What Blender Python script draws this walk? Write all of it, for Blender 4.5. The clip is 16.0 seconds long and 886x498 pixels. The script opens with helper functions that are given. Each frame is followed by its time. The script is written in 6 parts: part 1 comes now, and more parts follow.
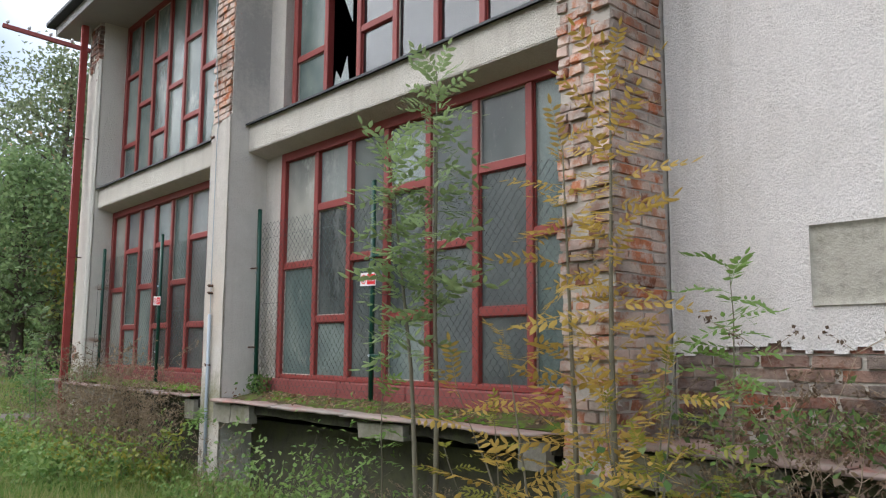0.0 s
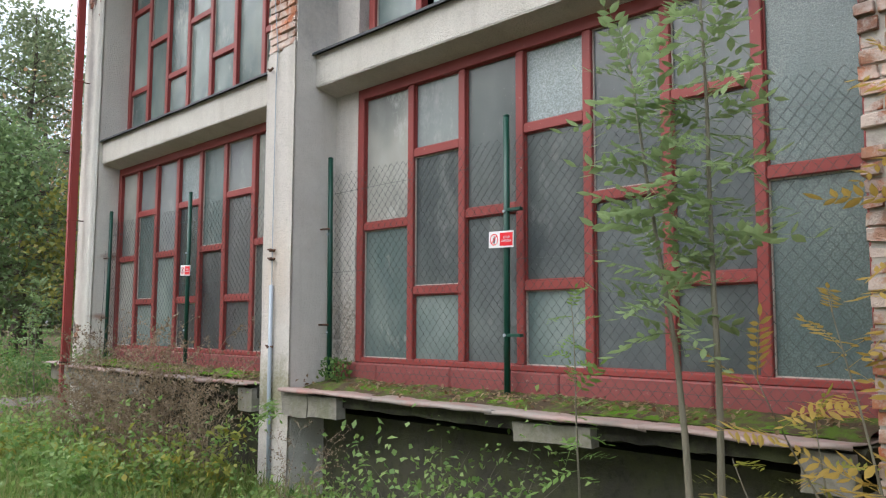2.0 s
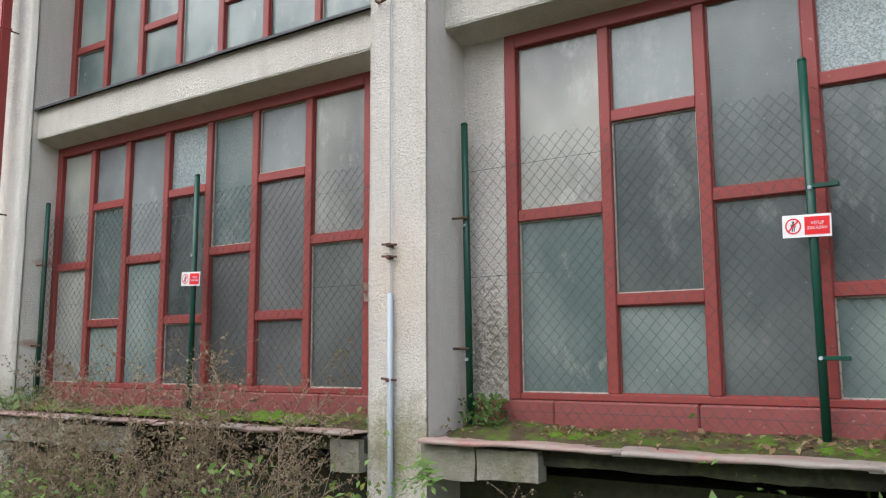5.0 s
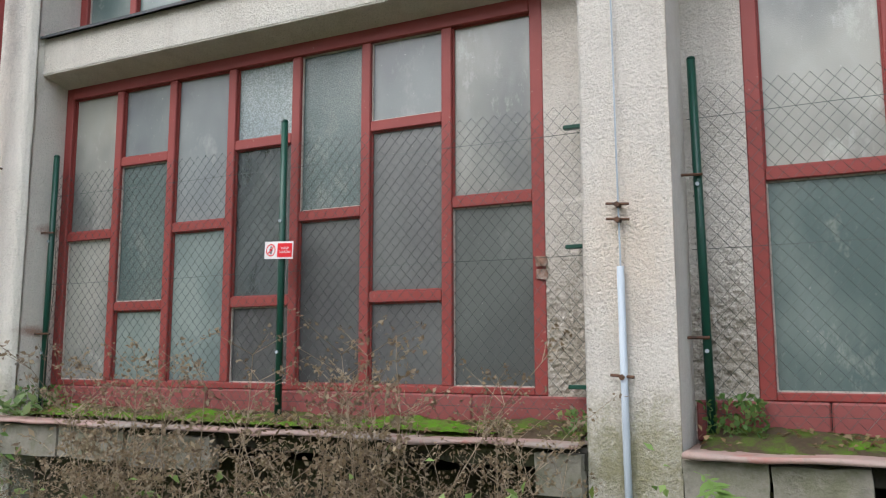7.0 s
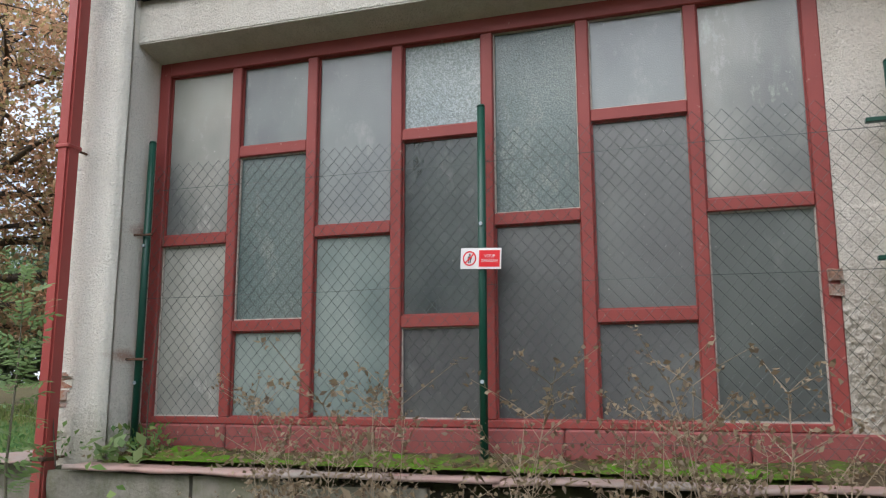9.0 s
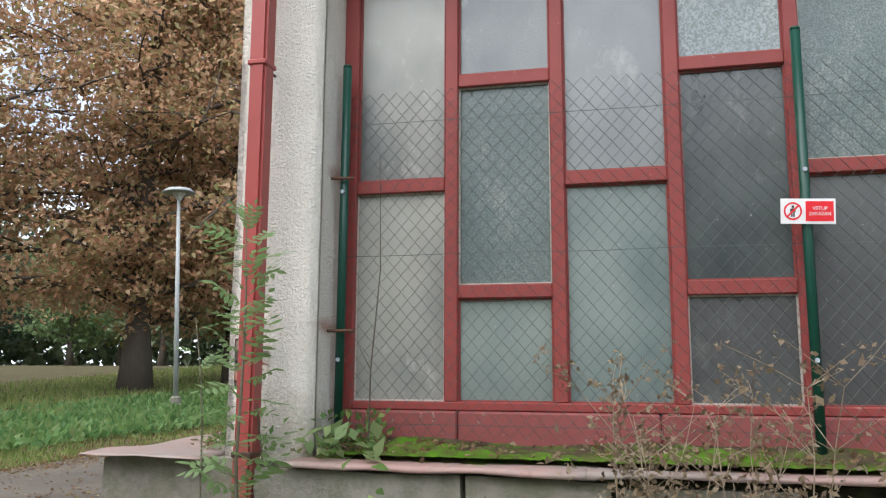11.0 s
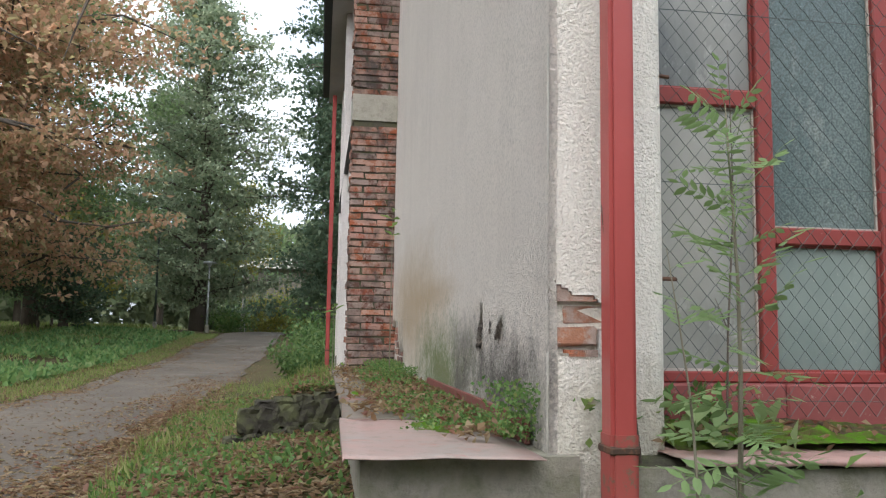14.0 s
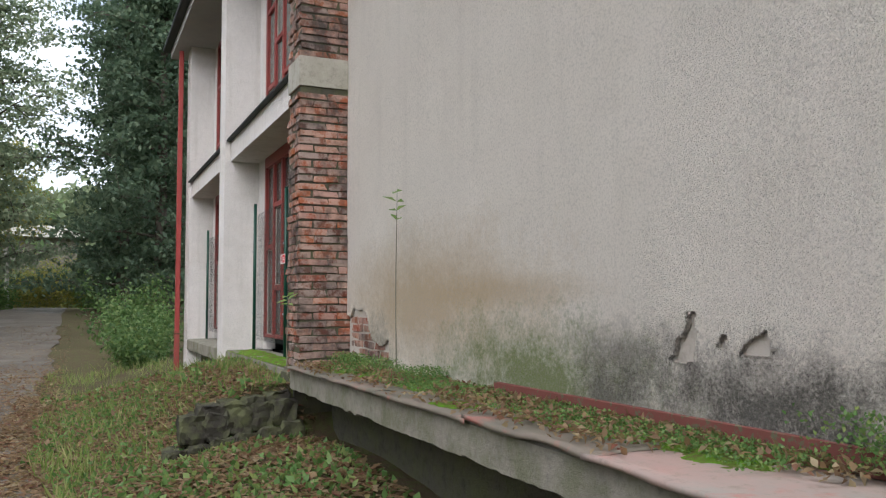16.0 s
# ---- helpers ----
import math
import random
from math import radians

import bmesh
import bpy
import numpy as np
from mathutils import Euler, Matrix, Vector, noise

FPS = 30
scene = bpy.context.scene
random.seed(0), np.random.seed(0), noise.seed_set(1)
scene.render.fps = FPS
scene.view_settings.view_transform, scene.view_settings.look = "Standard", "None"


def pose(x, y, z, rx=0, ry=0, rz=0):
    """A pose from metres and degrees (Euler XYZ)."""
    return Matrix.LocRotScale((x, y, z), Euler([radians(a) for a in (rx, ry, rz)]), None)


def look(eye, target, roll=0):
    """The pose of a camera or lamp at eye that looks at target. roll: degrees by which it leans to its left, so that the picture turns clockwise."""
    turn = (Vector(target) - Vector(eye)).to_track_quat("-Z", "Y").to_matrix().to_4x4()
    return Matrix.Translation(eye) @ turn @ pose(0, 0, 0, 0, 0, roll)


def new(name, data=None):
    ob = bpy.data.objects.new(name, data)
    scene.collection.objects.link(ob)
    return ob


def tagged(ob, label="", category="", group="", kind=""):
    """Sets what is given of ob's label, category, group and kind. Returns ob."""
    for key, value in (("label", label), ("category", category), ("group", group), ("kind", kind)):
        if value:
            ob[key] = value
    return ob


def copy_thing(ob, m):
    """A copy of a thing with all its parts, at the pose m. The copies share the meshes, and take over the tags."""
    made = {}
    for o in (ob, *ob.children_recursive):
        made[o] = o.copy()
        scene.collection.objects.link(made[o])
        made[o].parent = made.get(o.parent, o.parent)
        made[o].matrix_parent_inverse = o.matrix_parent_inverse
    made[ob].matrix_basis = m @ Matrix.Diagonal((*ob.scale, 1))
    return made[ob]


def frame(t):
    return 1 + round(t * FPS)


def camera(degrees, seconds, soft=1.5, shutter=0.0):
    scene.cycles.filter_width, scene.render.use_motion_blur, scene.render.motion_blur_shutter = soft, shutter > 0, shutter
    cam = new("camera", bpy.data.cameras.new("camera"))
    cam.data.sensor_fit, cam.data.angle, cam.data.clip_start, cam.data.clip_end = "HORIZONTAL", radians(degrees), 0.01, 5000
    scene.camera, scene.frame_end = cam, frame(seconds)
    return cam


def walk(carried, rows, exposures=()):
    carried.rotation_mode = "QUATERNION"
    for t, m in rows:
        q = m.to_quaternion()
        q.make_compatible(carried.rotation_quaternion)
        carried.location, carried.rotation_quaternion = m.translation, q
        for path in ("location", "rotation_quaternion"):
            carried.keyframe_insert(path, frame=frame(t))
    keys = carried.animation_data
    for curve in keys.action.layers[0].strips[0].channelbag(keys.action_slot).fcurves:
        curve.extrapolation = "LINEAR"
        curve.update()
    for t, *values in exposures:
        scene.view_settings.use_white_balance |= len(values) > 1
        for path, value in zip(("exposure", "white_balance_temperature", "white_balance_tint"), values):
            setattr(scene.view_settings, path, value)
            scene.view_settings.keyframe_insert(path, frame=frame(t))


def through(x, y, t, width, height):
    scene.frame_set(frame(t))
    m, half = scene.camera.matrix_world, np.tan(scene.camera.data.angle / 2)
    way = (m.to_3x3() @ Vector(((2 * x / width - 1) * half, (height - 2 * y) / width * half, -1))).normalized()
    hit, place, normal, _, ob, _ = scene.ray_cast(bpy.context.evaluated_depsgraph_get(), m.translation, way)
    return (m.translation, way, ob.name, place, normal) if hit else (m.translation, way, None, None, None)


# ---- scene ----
cam = camera(58.0, 16.0, 1.2)
PATH = [
    (0, (0.195, 0.002, 1.621), (1.506, 1.492, 1.867), 0.3),
    (0.5, (0.184, 0.55, 1.62), (1.512, 2.027, 1.852), 0.3),
    (1, (0.179, 1.08, 1.62), (1.526, 2.541, 1.839), 0.4),
    (1.5, (0.172, 1.593, 1.62), (1.538, 3.041, 1.823), 0.3),
    (2, (0.173, 2.102, 1.623), (1.562, 3.528, 1.812), 0.2),
    (2.5, (0.164, 2.653, 1.63), (1.591, 4.042, 1.824), 0.4),
    (3, (0.15, 3.193, 1.63), (1.625, 4.528, 1.836), 0.4),
    (3.2, (0.14, 3.403, 1.628), (1.637, 4.712, 1.838), 0.3),
    (5.3, (-0.041, 5.592, 1.56), (1.639, 6.644, 1.831), -0.2),
    (5.5, (-0.04, 5.811, 1.557), (1.655, 6.838, 1.829), -0.1),
    (6, (0.008, 6.39, 1.552), (1.736, 7.356, 1.833), -0.0),
    (6.5, (0.058, 6.952, 1.545), (1.811, 7.877, 1.813), -0.1),
    (7, (0.093, 7.491, 1.542), (1.88, 8.35, 1.8), -0.1),
    (7.5, (0.095, 8.015, 1.541), (1.909, 8.809, 1.824), 0.1),
    (8, (0.086, 8.545, 1.541), (1.925, 9.26, 1.864), 0.2),
    (8.5, (0.127, 9.12, 1.54), (1.985, 9.775, 1.884), 0.1),
    (9, (0.16, 9.68, 1.534), (2.035, 10.29, 1.869), -0.1),
    (9.5, (0.232, 10.231, 1.527), (2.131, 10.775, 1.838), -0.2),
    (10, (0.322, 10.771, 1.524), (2.239, 11.262, 1.816), -0.2),
    (10.2, (0.361, 10.97, 1.523), (2.279, 11.455, 1.815), -0.2),
    (12.3, (0.895, 12.825, 1.46), (2.862, 13.106, 1.738), 1.2),
    (12.5, (0.966, 13.011, 1.459), (2.934, 13.243, 1.726), 1.2),
    (13, (1.182, 13.493, 1.45), (3.164, 13.552, 1.711), 1.1),
    (13.5, (1.413, 13.978, 1.464), (3.394, 13.84, 1.705), 1.1),
    (14, (1.544, 14.494, 1.465), (3.51, 14.196, 1.68), 0.9),
    (14.5, (1.771, 14.961, 1.485), (3.714, 14.521, 1.662), 0.3),
    (15, (2.009, 15.482, 1.524), (3.916, 14.899, 1.674), 0.1),
    (15.5, (2.292, 15.895, 1.6), (4.156, 15.182, 1.728), -0.2),
    (16, (2.666, 16.221, 1.67), (4.478, 15.385, 1.807), -0.3),
]
walk(cam, [(t, look(eye, target, roll)) for t, eye, target, roll in PATH],
     [(t, s, 6070, 10) for t, s in ((0, 0.93), (2, 1.14), (3, 1.18), (5.5, 1.17), (7, 1.14), (8.5, 0.98), (10, 1.14), (12.5, 1.25), (14.5, 1.06), (16, 1.04))])

# ---- world, sun, exposure ----
world = bpy.data.worlds.new("overcast_sky")
scene.world = world
world.use_nodes = True
wn, wl = world.node_tree.nodes, world.node_tree.links
sky = wn.new("ShaderNodeTexSky")
sky.sky_type = "NISHITA"
sky.sun_disc = False
sky.sun_elevation, sky.sun_rotation = radians(46), radians(-57)
sky.air_density, sky.dust_density, sky.ozone_density = 1.0, 4.0, 1.0
cloud = wn.new("ShaderNodeTexNoise")
cloud.inputs["Scale"].default_value, cloud.inputs["Detail"].default_value = 2.6, 6
cramp = wn.new("ShaderNodeValToRGB")
cramp.color_ramp.elements[0].position, cramp.color_ramp.elements[1].position = 0.40, 0.60
cramp.color_ramp.elements[0].color, cramp.color_ramp.elements[1].color = (0.22, 0.22, 0.22, 1), (1, 1, 1, 1)
cmix = wn.new("ShaderNodeMix")
cmix.data_type = "RGBA"
cmix.inputs["B"].default_value = (8.6, 9.0, 9.6, 1)
wl.new(cloud.outputs["Fac"], cramp.inputs["Fac"])
wl.new(cramp.outputs["Color"], cmix.inputs["Factor"])
wl.new(sky.outputs["Color"], cmix.inputs["A"])
wl.new(cmix.outputs["Result"], wn["Background"].inputs["Color"])
wn["Background"].inputs["Strength"].default_value = 0.095

sun = new("sun", bpy.data.lights.new("sun", "SUN"))
sun.data.energy, sun.data.angle, sun.data.color = 2.1, radians(90), (1.0, 0.975, 0.945)
sun.matrix_world = look((-12.5, 12, 15), (0, 4, 0))


# ---- materials ----
class Nodes:
    """A small helper round one material's node tree."""

    def __init__(self, name):
        self.m = bpy.data.materials.new(name)
        self.m.use_nodes = True
        self.t = self.m.node_tree
        self.b = self.t.nodes["Principled BSDF"]
        self.pos = self.t.nodes.new("ShaderNodeNewGeometry").outputs["Position"]

    def link(self, a, b):
        self.t.links.new(a, b)

    def put(self, socket, v):
        if isinstance(v, bpy.types.NodeSocket):
            self.link(v, socket)
        else:
            socket.default_value = v

    def noise(self, scale, detail=4, rough=0.55, squash=None, vec=None, distort=0.0):
        v = vec or self.pos
        if squash:
            n = self.t.nodes.new("ShaderNodeVectorMath")
            n.operation = "MULTIPLY"
            self.link(v, n.inputs[0])
            n.inputs[1].default_value = squash
            v = n.outputs[0]
        n = self.t.nodes.new("ShaderNodeTexNoise")
        self.link(v, n.inputs["Vector"])
        n.inputs["Scale"].default_value, n.inputs["Detail"].default_value = scale, detail
        n.inputs["Roughness"].default_value, n.inputs["Distortion"].default_value = rough, distort
        return n.outputs["Fac"]

    def cells(self, scale, feature="F1", rnd=1.0):
        n = self.t.nodes.new("ShaderNodeTexVoronoi")
        n.feature = feature
        self.link(self.pos, n.inputs["Vector"])
        n.inputs["Scale"].default_value, n.inputs["Randomness"].default_value = scale, rnd
        return n.outputs["Distance"]

    def ramp(self, fac, *stops):
        n = self.t.nodes.new("ShaderNodeValToRGB")
        e = n.color_ramp.elements
        while len(e) < len(stops):
            e.new(0.5)
        for s, (p, c) in zip(e, stops):
            s.position = p
            s.color = (*c, 1) if isinstance(c, tuple) else (c, c, c, 1)
        self.link(fac, n.inputs["Fac"])
        return n.outputs["Color"]

    def mix(self, fac, a, b, how="MIX"):
        n = self.t.nodes.new("ShaderNodeMix")
        n.data_type, n.blend_type = "RGBA", how
        for k, v in (("Factor", fac), ("A", a), ("B", b)):
            s = [i for i in n.inputs if i.name == k and i.enabled][0]
            self.put(s, (*v, 1) if isinstance(v, tuple) else v)
        return [o for o in n.outputs if o.enabled][0]

    def math(self, op, a, b=0.0, clamp=False):
        n = self.t.nodes.new("ShaderNodeMath")
        n.operation, n.use_clamp = op, clamp
        self.put(n.inputs[0], a)
        self.put(n.inputs[1], b)
        return n.outputs[0]

    def rnd(self):
        return self.t.nodes.new("ShaderNodeObjectInfo").outputs["Random"]

    def island(self):
        return self.t.nodes.new("ShaderNodeNewGeometry").outputs["Random Per Island"]

    def blot(self, centre, radii, ragged=0.5, scale=5.0):
        """A ragged stain round a place of the wall: 1 inside, 0 outside."""
        n = self.t.nodes.new("ShaderNodeVectorMath")
        n.operation = "SUBTRACT"
        self.link(self.pos, n.inputs[0])
        n.inputs[1].default_value = centre
        k = self.t.nodes.new("ShaderNodeVectorMath")
        k.operation = "DIVIDE"
        self.link(n.outputs[0], k.inputs[0])
        k.inputs[1].default_value = radii
        d = self.t.nodes.new("ShaderNodeVectorMath")
        d.operation = "LENGTH"
        self.link(k.outputs[0], d.inputs[0])
        w = self.math("MULTIPLY", self.math("SUBTRACT", self.noise(scale, 6, 0.65), 0.5), ragged * 3)
        w = self.math("ADD", w, self.math("MULTIPLY", self.math("SUBTRACT", self.noise(scale * 7, 5, 0.75), 0.5), ragged * 3.2))
        return self.math("SUBTRACT", 1.25, self.math("ADD", d.outputs["Value"], w), True)

    def bump(self, height, strength, distance):
        n = self.t.nodes.new("ShaderNodeBump")
        self.link(height, n.inputs["Height"])
        n.inputs["Strength"].default_value, n.inputs["Distance"].default_value = strength, distance
        if self.b.inputs["Normal"].is_linked:
            self.link(self.b.inputs["Normal"].links[0].from_socket, n.inputs["Normal"])
        self.link(n.outputs["Normal"], self.b.inputs["Normal"])
        return self

    def done(self, colour, rough=0.8, metal=0.0, spec=0.3):
        c = self.b.inputs
        self.put(c["Base Color"], (*colour, 1) if isinstance(colour, tuple) else colour)
        self.put(c["Roughness"], rough)
        c["Metallic"].default_value = metal
        c["Specular IOR Level"].default_value = spec
        return self.m


def plaster(name, a, b, grain=1.0, stains=(), dirt=1.0):
    n = Nodes(name)
    col = n.mix(n.ramp(n.noise(0.7, 5, 0.6), (0.35, 0.0), (0.68, 1.0)), a, b)
    col = n.mix(n.math("MULTIPLY", n.ramp(n.noise(9, 6, 0.7), (0.45, 0.0), (0.75, 1.0)), 0.4 * dirt), col, tuple(v * 0.78 for v in a))
    streak = n.ramp(n.noise(2.2, 5, 0.6, (3.0, 3.0, 0.25)), (0.52, 0.0), (0.75, 1.0))
    col = n.mix(n.math("MULTIPLY", streak, 0.35 * dirt), col, (0.42, 0.38, 0.33))
    grime = n.ramp(n.noise(1.7, 7, 0.72), (0.50, 0.0), (0.72, 1.0))
    col = n.mix(n.math("MULTIPLY", grime, 0.32 * dirt), col, (0.46, 0.42, 0.35))
    pits = n.ramp(n.noise(5.5, 7, 0.8), (0.63, 0.0), (0.69, 1.0))
    col = n.mix(n.math("MULTIPLY", pits, 0.35 * dirt), col, (0.36, 0.33, 0.29))
    for centre, radii, colour, amount, ragged, sc in stains:
        col = n.mix(n.math("MULTIPLY", n.blot(centre, radii, ragged, sc), amount), col, colour)
    grit = n.noise(75, 4, 0.7)
    col = n.mix(n.math("MULTIPLY", n.ramp(grit, (0.40, 1.0), (0.52, 0.0)), 0.16 * grain), col, tuple(v * 0.5 for v in a))
    # Hollows between lumps are darkened in colour to deepen the relief's small shadows.
    lump = n.noise(52, 3, 0.6)
    col = n.mix(n.math("MULTIPLY", n.ramp(lump, (0.38, 1.0), (0.46, 0.0)), 0.15 * grain), col, tuple(v * 0.5 for v in a))
    n.bump(lump, min(1.0, 0.6 * grain), 0.045)
    n.bump(n.noise(105, 3, 0.7), min(1.0, 0.6 * grain), 0.02)
    n.bump(n.cells(115), 0.30 * grain, 0.008)
    n.bump(n.noise(150, 4, 0.7), 0.55 * grain, 0.007)
    return n.done(col, 0.92, 0, 0.15)


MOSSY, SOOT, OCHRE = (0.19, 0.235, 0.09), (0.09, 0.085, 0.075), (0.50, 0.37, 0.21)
M_PLASTER = plaster("roughcast_plaster", (0.68, 0.64, 0.585), (0.62, 0.57, 0.51), 1.0, (
    ((4.1, 8.4, 1.0), (0.4, 0.5, 0.32), (0.20, 0.19, 0.08), 0.8, 0.5, 6),
    ((4.6, 7.95, 1.45), (0.3, 0.3, 0.5), (0.30, 0.26, 0.20), 0.7, 0.8, 12),
    ((4.66, 8.82, 1.5), (0.3, 0.3, 0.6), (0.30, 0.255, 0.19), 0.7, 0.85, 13),
    ((4.2, 8.4, 2.1), (0.15, 0.25, 0.5), (0.70, 0.50, 0.32), 0.25, 0.3, 3),
    ((4.2, 13.4, 1.3), (0.4, 0.5, 0.25), (0.32, 0.30, 0.22), 0.6, 0.6, 5)))
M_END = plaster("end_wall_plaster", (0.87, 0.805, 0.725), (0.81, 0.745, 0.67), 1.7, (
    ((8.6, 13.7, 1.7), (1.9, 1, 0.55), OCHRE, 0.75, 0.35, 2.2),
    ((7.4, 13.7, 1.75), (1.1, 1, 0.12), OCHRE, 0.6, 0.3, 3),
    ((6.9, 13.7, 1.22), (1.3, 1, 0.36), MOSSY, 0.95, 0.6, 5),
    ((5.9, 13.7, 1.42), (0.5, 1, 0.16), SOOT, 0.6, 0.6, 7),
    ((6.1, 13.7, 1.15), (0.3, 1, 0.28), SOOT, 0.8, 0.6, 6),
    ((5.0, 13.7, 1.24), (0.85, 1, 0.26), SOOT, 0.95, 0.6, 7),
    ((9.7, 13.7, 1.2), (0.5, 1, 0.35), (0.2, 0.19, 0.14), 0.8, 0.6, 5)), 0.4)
M_SMOOTH = plaster("smooth_grey_render", (0.69, 0.655, 0.605), (0.59, 0.56, 0.51), 0.5, (
    ((4.5, 8.1, 5.2), (0.6, 0.3, 1.0), (0.24, 0.24, 0.24), 0.6, 0.5, 2.5),))
M_WHITE = plaster("white_roughcast", (0.78, 0.745, 0.72), (0.73, 0.69, 0.66), 1.0)
M_SPANDREL = plaster("cream_roughcast", (0.68, 0.65, 0.585), (0.62, 0.58, 0.515), 1.0)
RUSTY = (0.33, 0.13, 0.06)
M_CORNER = plaster("pale_corner_roughcast", (0.80, 0.765, 0.69), (0.75, 0.71, 0.635), 0.9, (
    ((4.3, 13.5, 5.0), (0.2, 0.16, 1.2), (0.27, 0.26, 0.25), 0.55, 0.6, 5),
    ((4.3, 13.3, 1.12), (0.4, 0.5, 0.25), (0.30, 0.28, 0.20), 0.6, 0.6, 5),
    ((4.6, 13.25, 2.55), (0.16, 0.1, 0.05), RUSTY, 0.7, 0.5, 14),
    ((4.5, 13.25, 1.72), (0.16, 0.1, 0.04), RUSTY, 0.7, 0.5, 14)), 0.5)


def concrete(name, a, b, moss=0.0):
    n = Nodes(name)
    col = n.mix(n.noise(2.5, 6, 0.65), a, b)
    col = n.mix(n.ramp(n.noise(14, 6, 0.7), (0.5, 0.0), (0.72, 0.7)), col, tuple(v * 0.45 for v in a))
    if moss:
        col = n.mix(n.math("MULTIPLY", n.ramp(n.noise(3.3, 6, 0.7), (0.42, 0.0), (0.62, 1.0)), moss), col, (0.10, 0.11, 0.05))
    n.bump(n.noise(40, 6, 0.7), 0.7, 0.014)
    return n.done(col, 0.93, 0, 0.15)


M_CONC = concrete("weathered_concrete", (0.30, 0.28, 0.24), (0.20, 0.185, 0.155), 0.6)
# Damp concrete, its colour darkened further for the shadow in the ledge recess.
M_DARKCONC = concrete("damp_concrete_with_shade", (0.06, 0.057, 0.043), (0.10, 0.093, 0.075), 0.6)
# Mossy rubble; on the west ledges its near-black colour stands for underside shade.
M_RUBBLE = concrete("dark_mossy_shaded_rubble", (0.03, 0.028, 0.022), (0.05, 0.046, 0.038), 0.7)
M_BAND = concrete("pale_concrete_band", (0.44, 0.42, 0.36), (0.34, 0.32, 0.28), 0.2)
M_MORTAR = concrete("lime_mortar", (0.50, 0.46, 0.41), (0.38, 0.34, 0.30))


def brick_mat(name, a, b, c, lime, soot=0.6):
    n = Nodes(name)
    col = n.ramp(n.rnd(), (0.0, a), (0.45, b), (0.8, c), (1.0, tuple(v * 0.5 for v in a)))
    col = n.mix(n.math("MULTIPLY", n.ramp(n.noise(6, 6, 0.7), (0.42, 0.0), (0.52, 1.0)), lime), col, (0.62, 0.575, 0.52))
    col = n.mix(n.ramp(n.noise(2.1, 5, 0.7), (0.44, 0.0), (0.64, soot)), col, (0.075, 0.065, 0.06))
    n.bump(n.noise(45, 6, 0.7), 0.9, 0.016)
    return n.done(col, 0.93, 0, 0.12)


M_BRICK = brick_mat("limewashed_brick", (0.50, 0.16, 0.07), (0.46, 0.21, 0.12), (0.48, 0.30, 0.22), 0.62)
M_BRICK3 = brick_mat("weathered_orange_brick", (0.27, 0.075, 0.036), (0.23, 0.10, 0.06), (0.18, 0.13, 0.10), 0.2, 0.95)
M_BRICK2 = brick_mat("sooty_red_brick", (0.25, 0.07, 0.038), (0.35, 0.125, 0.06), (0.12, 0.06, 0.045), 0.32, 0.95)


def paint(name, a, worn, rough=0.45, chips=0.62):
    n = Nodes(name)
    col = n.mix(n.noise(3, 5, 0.6), a, tuple(v * 0.72 for v in a))
    col = n.mix(n.ramp(n.noise(23, 6, 0.75), (chips, 0.0), (chips + 0.05, 1.0)), col, worn)
    n.bump(n.noise(30, 5, 0.6), 0.15, 0.004)
    return n.done(col, rough, 0, 0.35)


M_RED = paint("flaking_red_paint", (0.265, 0.05, 0.043), (0.36, 0.22, 0.17), 0.5, 0.645)
M_REDSILL = paint("faded_red_sill_paint", (0.25, 0.068, 0.063), (0.30, 0.22, 0.18), 0.6, 0.62)
M_PIPE = paint("red_pipe_enamel", (0.35, 0.065, 0.058), (0.20, 0.08, 0.06), 0.38, 0.68)
M_STANDPIPE = paint("worn_pipe_enamel", (0.30, 0.066, 0.055), (0.15, 0.09, 0.06), 0.55, 0.56)
M_GREEN = paint("green_post_coating", (0.008, 0.058, 0.038), (0.02, 0.05, 0.04), 0.35, 0.72)
def sheet_mat(name, a, c):
    n = Nodes(name)
    col = n.mix(n.ramp(n.noise(1.3, 6, 0.65), (0.38, 0.0), (0.62, 1.0)), a, c)
    col = n.mix(n.ramp(n.noise(2.6, 5, 0.7, (1, 1, 1), None, 0.6), (0.56, 0.0), (0.68, 0.8)), col, (0.30, 0.11, 0.09))
    col = n.mix(n.ramp(n.noise(16, 6, 0.8), (0.52, 0.0), (0.72, 0.8)), col, (0.16, 0.13, 0.10))
    n.bump(n.noise(9, 4, 0.6), 0.2, 0.01)
    return n.done(col, 0.6, 0, 0.3)


M_SHEET = sheet_mat("faded_red_sheet_metal", (0.31, 0.195, 0.17), (0.235, 0.205, 0.18))
M_SHEETG = sheet_mat("mossy_grey_sheet_metal", (0.11, 0.105, 0.08), (0.16, 0.13, 0.105))
M_FLASH = paint("dirty_red_flashing", (0.17, 0.055, 0.045), (0.10, 0.10, 0.06), 0.7, 0.54)
M_STEEL = paint("galvanised_steel", (0.40, 0.45, 0.50), (0.28, 0.26, 0.25), 0.4, 0.66)
M_RUST = paint("rusty_iron", (0.12, 0.06, 0.035), (0.05, 0.03, 0.02), 0.8, 0.5)
M_ROOFEDGE = paint("dark_roof_sheet", (0.03, 0.035, 0.04), (0.08, 0.08, 0.08), 0.6, 0.6)
M_SOFFIT = plaster("grey_eave_render", (0.42, 0.41, 0.40), (0.33, 0.33, 0.33), 0.4)
M_WHITEP = paint("white_plastic", (0.78, 0.78, 0.78), (0.7, 0.7, 0.7), 0.4, 0.8)
M_SIGNRED = paint("red_print", (0.70, 0.012, 0.02), (0.6, 0.02, 0.03), 0.4, 0.8)
